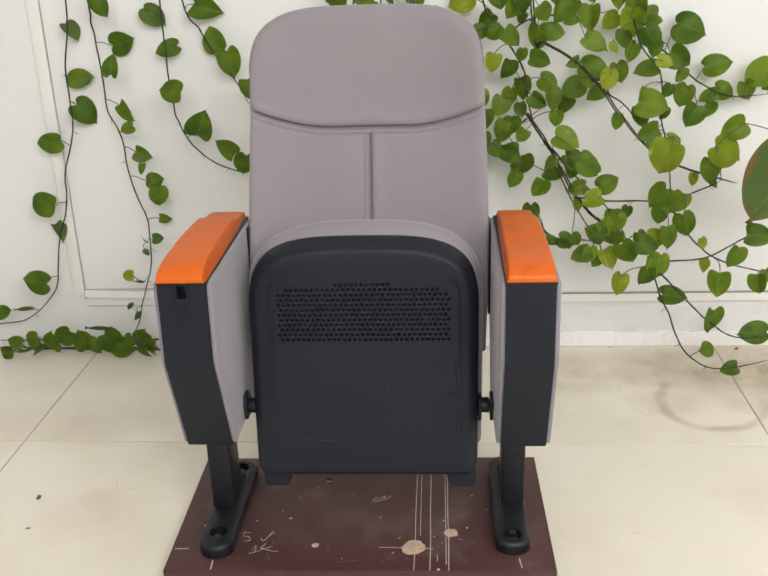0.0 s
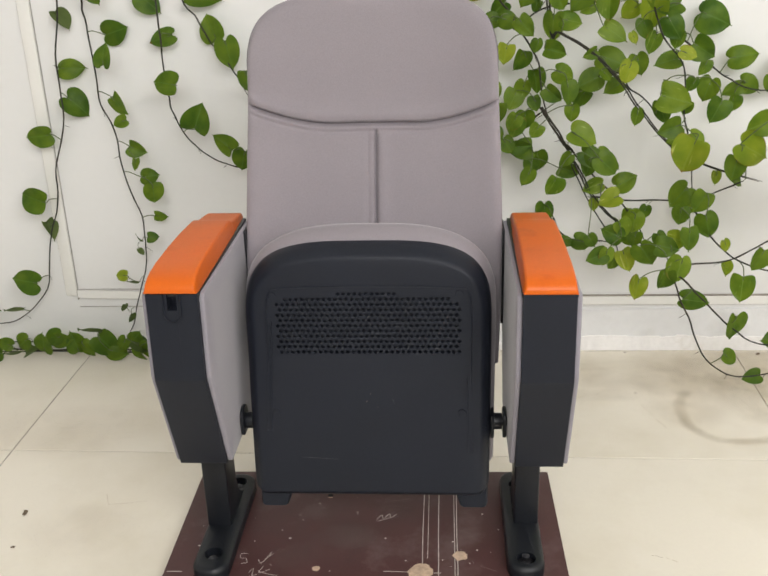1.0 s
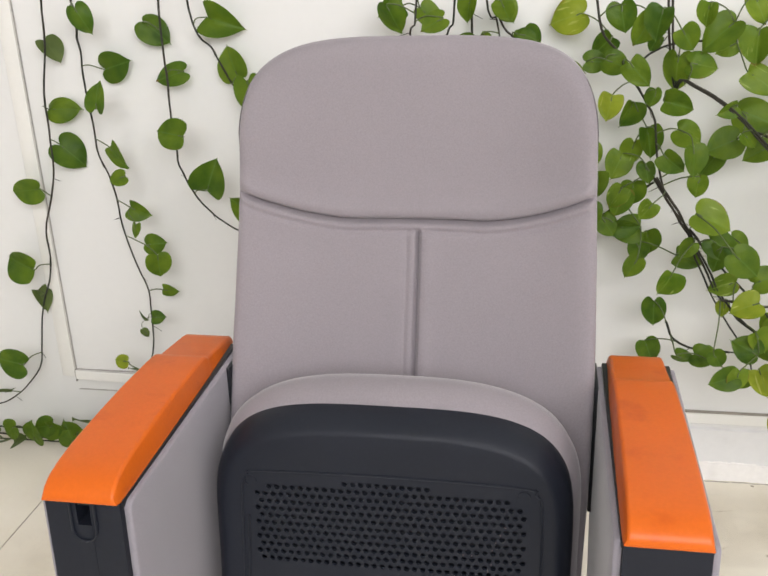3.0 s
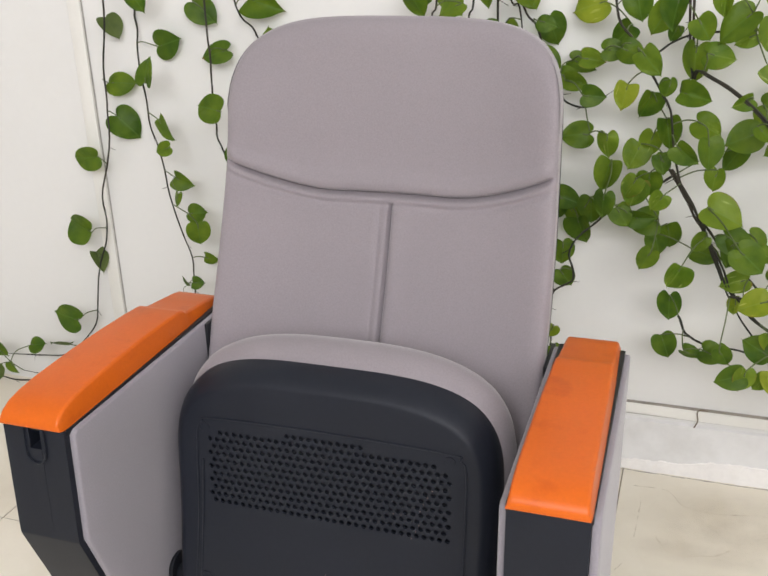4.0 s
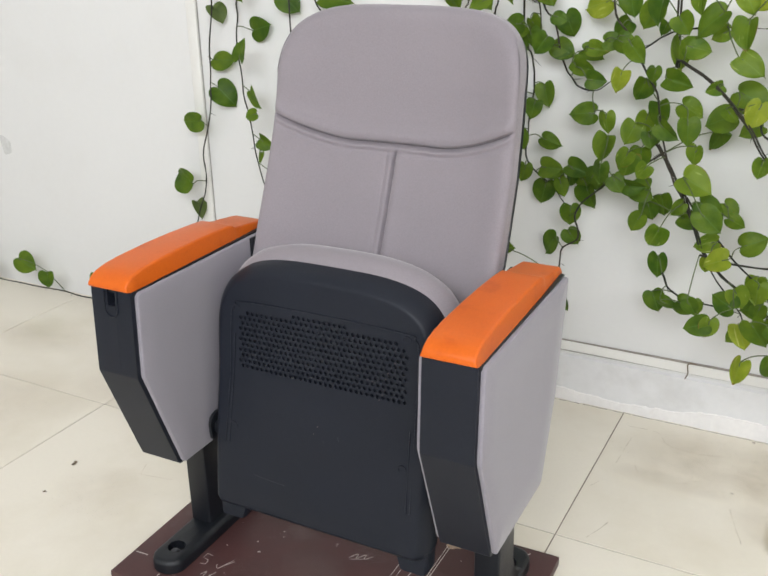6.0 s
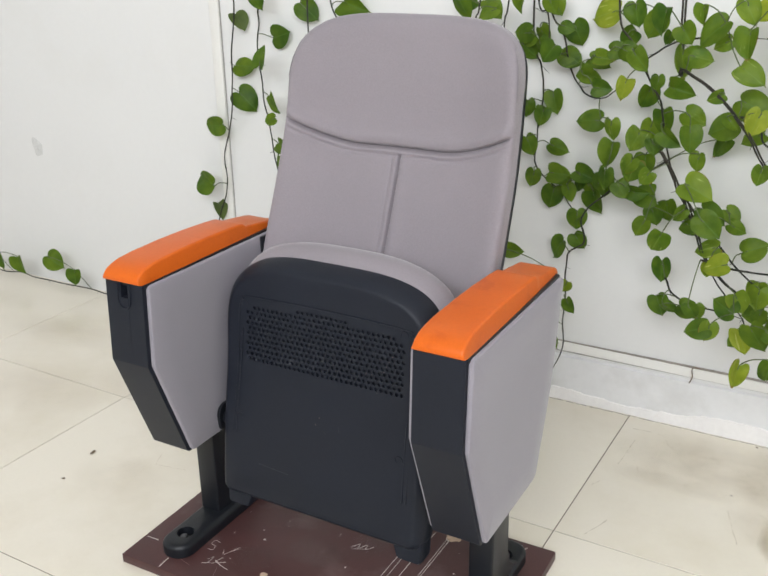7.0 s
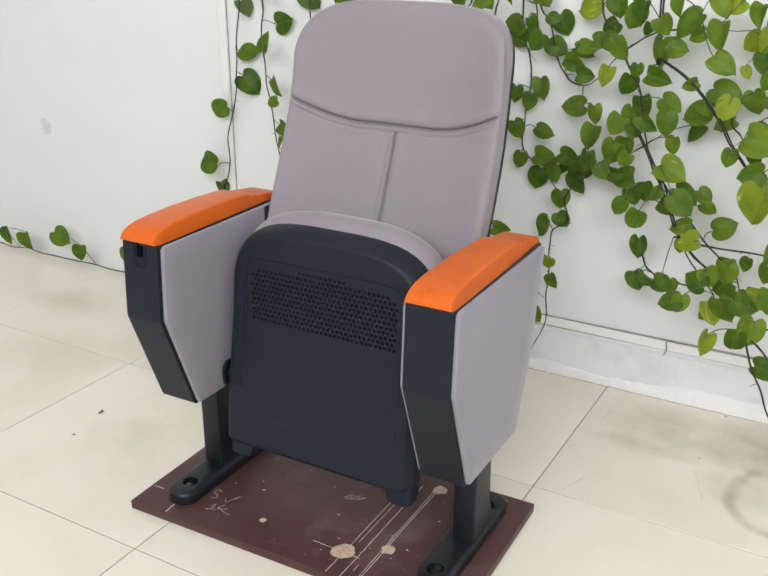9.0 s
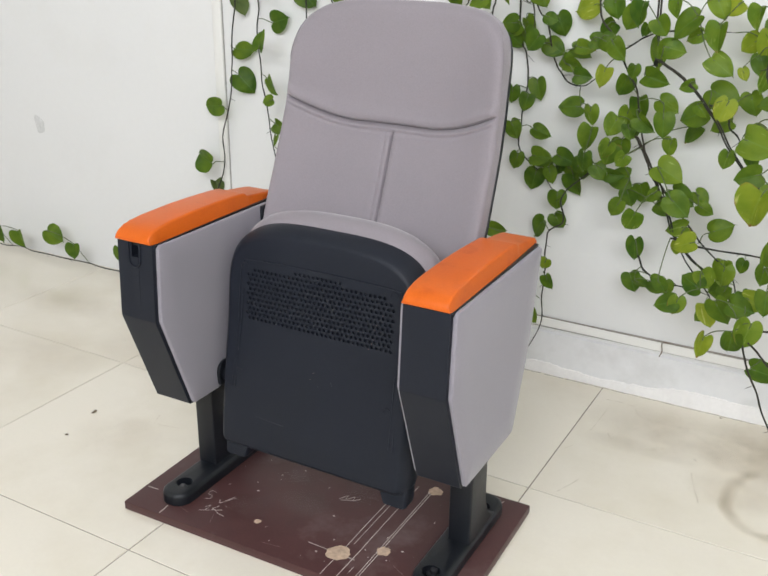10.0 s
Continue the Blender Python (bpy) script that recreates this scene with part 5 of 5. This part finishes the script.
FAR_LEAVES = [
    (-1.050, 0.076, 0.069, 150), (-1.086, 0.038, 0.062, 170), (-1.102, 0.073, 0.062, 200), (-1.123, 0.170, 0.061, -20), (-1.132, 0.033, 0.062, 180),
    (-1.208, 0.094, 0.049, 60), (-1.246, 0.141, 0.070, 60), (-1.272, 0.063, 0.057, 100), (-1.327, 0.116, 0.065, 90), (-1.545, 0.092, 0.066, 95),
    (-1.640, 0.132, 0.082, 30), (-1.815, 0.092, 0.078, 80), (-1.925, 0.090, 0.072, 75),
]

creeper = thing("trailing_vine", "pothos vine lying along the foot of the wall on the tiles", "vine", group="vines on the wall")
runs = []
for x0, x1, y, z in ((-0.66, -1.22, 2.320, 0.045), (-0.66, -1.20, 2.300, 0.022), (-0.70, -2.6, 2.335, 0.010)):
    k = int(abs(x1 - x0) / 0.07)
    runs.append(smooth_path([(x0 + (x1 - x0) * i / k, y + 0.012 * noise.noise((i * 0.8, y * 30, 2)), z + 0.010 * abs(noise.noise((i * 0.9, y * 50, 7)))) for i in range(k + 1)], 4))
stems(creeper, runs)
for spread in (NEAR_LEAVES, FAR_LEAVES):
    foliage(creeper, runs, [(x, 2.275, max(0.030, z - 0.012), s * (1.05 if x < -1.25 else 0.90), a, 3 if i % 6 == 1 else 0) for i, (x, z, s, a) in enumerate(spread)])

# bits on the floor
for x, y, s in ((-0.753, 1.576, 0.010), (-0.730, 1.462, 0.006), (0.637, 2.340, 0.004), (0.995, 2.330, 0.010), (0.62, 2.106, 0.003)):
    random.seed(int(s * 1e4 + abs(x) * 100))
    bm = bmesh.new()
    ring = [bm.verts.new((s * random.uniform(0.7, 1.2) * math.cos(2 * math.pi * k / 9), 0.6 * s * random.uniform(0.6, 1.2) * math.sin(2 * math.pi * k / 9), 0.0004 + 0.25 * s * random.random())) for k in range(9)]
    top = bm.verts.new((0, 0, 0.0004 + 0.35 * s))
    low = bm.verts.new((0, 0, 0.0004))
    for k in range(9):
        bm.faces.new((ring[k], ring[(k + 1) % 9], top))
        bm.faces.new((ring[(k + 1) % 9], ring[k], low))
    ob = tagged(part("debris", bm, M_DEBRIS, None, "", None), "dry brown scrap of leaf on the floor tiles", "debris", group="scraps on the floor")
    ob.matrix_world = pose(x, y, 0, 0, 0, random.uniform(0, 180))

# a dry tendril caught on the duct
bm = bmesh.new()
add_tube(bm, smooth_path([(0.487, 2.352, 0.168), (0.474, 2.350, 0.170), (0.467, 2.349, 0.163), (0.470, 2.348, 0.145), (0.464, 2.350, 0.127)], 5), [0.0014] * 21, 5)
tagged(part("dry_tendril", bm, M_DEBRIS), "dry brown vine tendril hooked over the cable duct", "tendril")


def floor_mark(pts, w, label, mat=M_MARK):
    """A worn mark: a thin uneven strip that breaks off here and there."""
    bm = bmesh.new()
    pts = smooth_path([(x, y, 0.0003) for x, y in pts], 12)
    rows = []
    for i, p in enumerate(pts):
        d = (pts[min(i + 1, len(pts) - 1)] - pts[max(i - 1, 0)]).normalized()
        o = Vector((-d.y, d.x, 0))
        k = w / 2 * max(0.12, 0.75 + 0.8 * noise.noise((i * 0.35, w * 900, p.x * 3)))
        p = p + o * w * 0.6 * noise.noise((i * 0.22, 5.0, p.y * 9))
        rows.append((bm.verts.new(p - o * k), bm.verts.new(p + o * k)))
    for i, (q, r) in enumerate(zip(rows, rows[1:])):
        if noise.noise((i * 0.4, w * 500, 2.0)) > -0.35:
            bm.faces.new((q[0], r[0], r[1], q[1]))
    return tagged(part("floor_mark", bm, mat, None, "", None), label, "floor mark", kind="structure")


floor_mark([(-0.600, 1.646), (-0.585, 1.612), (-0.580, 1.609)], 0.0018, "thin pencil mark on the floor tiles")
floor_mark([(-0.578, 1.610), (-0.530, 1.618), (-0.505, 1.622)], 0.0015, "thin pencil mark on the floor tiles")
floor_mark([(-0.60 + 0.05 * i, WALL_Y - 0.0155) for i in range(70)], 0.0035, "thin line of grime where the plinth meets the floor", M_DIRT)


def tint_film(name, x0, x1, y0, y1, z, step, density, mat, label, parent=None):
    """A sheet of colour whose density follows density(x, y)."""
    nx, ny = int((x1 - x0) / step), int((y1 - y0) / step)
    bm = bmesh.new()
    layer = bm.verts.layers.float.new("dirt")
    vs = {}
    for i in range(nx + 1):
        for j in range(ny + 1):
            x, y = x0 + (x1 - x0) * i / nx, y0 + (y1 - y0) * j / ny
            vs[i, j] = bm.verts.new((x, y, z))
            vs[i, j][layer] = density(x, y)
    for i in range(nx):
        for j in range(ny):
            q = (vs[i, j], vs[i + 1, j], vs[i + 1, j + 1], vs[i, j + 1])
            if any(v[layer] > 0.004 for v in q):
                bm.faces.new(q)
    bmesh.ops.delete(bm, geom=[v for v in bm.verts if not v.link_faces], context="VERTS")
    ob = part(name, bm, mat, parent, label if parent else "", None)
    return ob if parent else tagged(ob, label, "stain", kind="structure")


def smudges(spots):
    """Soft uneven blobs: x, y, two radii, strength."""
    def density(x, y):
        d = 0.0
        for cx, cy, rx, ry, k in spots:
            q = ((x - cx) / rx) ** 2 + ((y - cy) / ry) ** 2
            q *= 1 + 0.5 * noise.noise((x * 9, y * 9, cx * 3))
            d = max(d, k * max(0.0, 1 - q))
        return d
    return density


RING = smooth_path([(0.745, 2.106, 0), (0.72, 2.056, 0), (0.712, 1.966, 0), (0.742, 1.907, 0), (0.792, 1.879, 0), (0.88, 1.886, 0), (0.95, 1.946, 0), (0.975, 2.01, 0)], 8)


def ring_density(x, y):
    i = min(range(len(RING)), key=lambda k: (RING[k].x - x) ** 2 + (RING[k].y - y) ** 2)
    d = math.hypot(RING[i].x - x, RING[i].y - y)
    t = i / len(RING)
    return 0.36 * max(0.0, 1 - (d / (0.017 + 0.006 * noise.noise((i * 0.3, 1.0, 0)))) ** 2) * math.sin(math.pi * min(1.0, 0.15 + 0.85 * t)) ** 0.7


tint_film("floor_stain", 0.67, 1.02, 1.84, 2.14, 0.0005, 0.006, ring_density, M_FILM, "faint brown ring worn on the floor tiles")
# brown blobs in front of the wall, stronger to the right
tint_film("floor_stain", 0.28, 1.70, 1.86, 2.345, 0.0003, 0.015, smudges([(0.56, 2.215, 0.24, 0.12, 0.26), (0.84, 2.20, 0.30, 0.18, 0.48), (1.16, 2.16, 0.42, 0.26, 0.62), (0.50, 2.10, 0.16, 0.05, 0.22), (0.73, 2.03, 0.12, 0.10, 0.22)]), M_FILM, "broad brown patches on the tiles, denser to the right")
tint_film("floor_stain", -1.75, -0.45, 1.35, 2.25, 0.0003, 0.02, smudges([(-0.80, 1.90, 0.28, 0.14, 0.16), (-1.15, 1.75, 0.24, 0.16, 0.13), (-0.62, 1.52, 0.14, 0.10, 0.14), (-1.38, 2.06, 0.26, 0.10, 0.14)]), M_FILM, "faint cloudy smudges on the tiles")
tint_film("dust_smudge", -0.20, 0.12, -0.16, 0.12, 0.0198, 0.010, smudges([(-0.04, -0.02, 0.07, 0.045, 0.35), (0.05, 0.06, 0.05, 0.04, 0.22), (-0.14, -0.09, 0.05, 0.04, 0.22), (-0.10, 0.05, 0.06, 0.03, 0.18)]), M_DUST, "pale dusty smudges", board)
for pts, w in (([(0.354, 2.293), (0.424, 2.292), (0.453, 2.250), (0.494, 2.236), (0.55, 2.240), (0.581, 2.248)], 0.0016), ([(0.406, 2.130), (0.43, 2.091), (0.461, 2.083), (0.49, 2.091), (0.52, 2.100), (0.545, 2.123)], 0.0016),
               ([(0.373, 2.243), (0.371, 2.176), (0.367, 2.117)], 0.0018), ([(0.351, 2.029), (0.345, 2.016), (0.339, 2.005)], 0.002), ([(0.408, 1.893), (0.395, 1.856), (0.381, 1.825)], 0.0014),
               ([(0.624, 2.046), (0.64, 1.996), (0.661, 1.936)], 0.002), ([(0.53, 1.466), (0.56, 1.456), (0.575, 1.446)], 0.0025)):
    floor_mark(pts, w * 1.25, "thin uneven dirt line across the floor tiles", M_LINE)

# ---------------------------------------------------------------- floor tiles
TILE, GAP = 0.606, 0.0024
TX, TY = 0.322, 1.808
floor = thing("floor", "cream polished ceramic tiles with thin dark joints", "floor", kind="structure")
part("joint_bed", box(X0, X1, Y0, WALL_Y + 0.04, -0.08, -0.0016), M_GROUT, floor, "dark grout joints", None)
tiles = {}
for i in range(-7, 7):
    for j in range(-9, 3):
        xa, xb = max(X0, TX + i * TILE), min(X1, TX + (i + 1) * TILE)
        ya, yb = max(Y0, TY + j * TILE), min(WALL_Y + 0.035, TY + (j + 1) * TILE)
        if xb - xa < 0.01 or yb - ya < 0.01:
            continue
        key = (round(xb - xa, 3), round(yb - ya, 3))
        if key not in tiles:
            hx, hy = (xb - xa - GAP) / 2, (yb - ya - GAP) / 2
            tiles[key] = mesh_of("tile", box(-hx, hx, -hy, hy, -0.008, 0.0, bevel=0.0008, seg=1), M_TILE, None)
        ob = new("tile", tiles[key])
        ob.parent = floor
        ob.location = ((xa + xb) / 2, (ya + yb) / 2, 0.0)
floor.matrix_world = Matrix.Translation((TX, TY, 0)) @ Matrix.Rotation(radians(-0.65), 4, "Z") @ Matrix.Translation((-TX, -TY, 0))
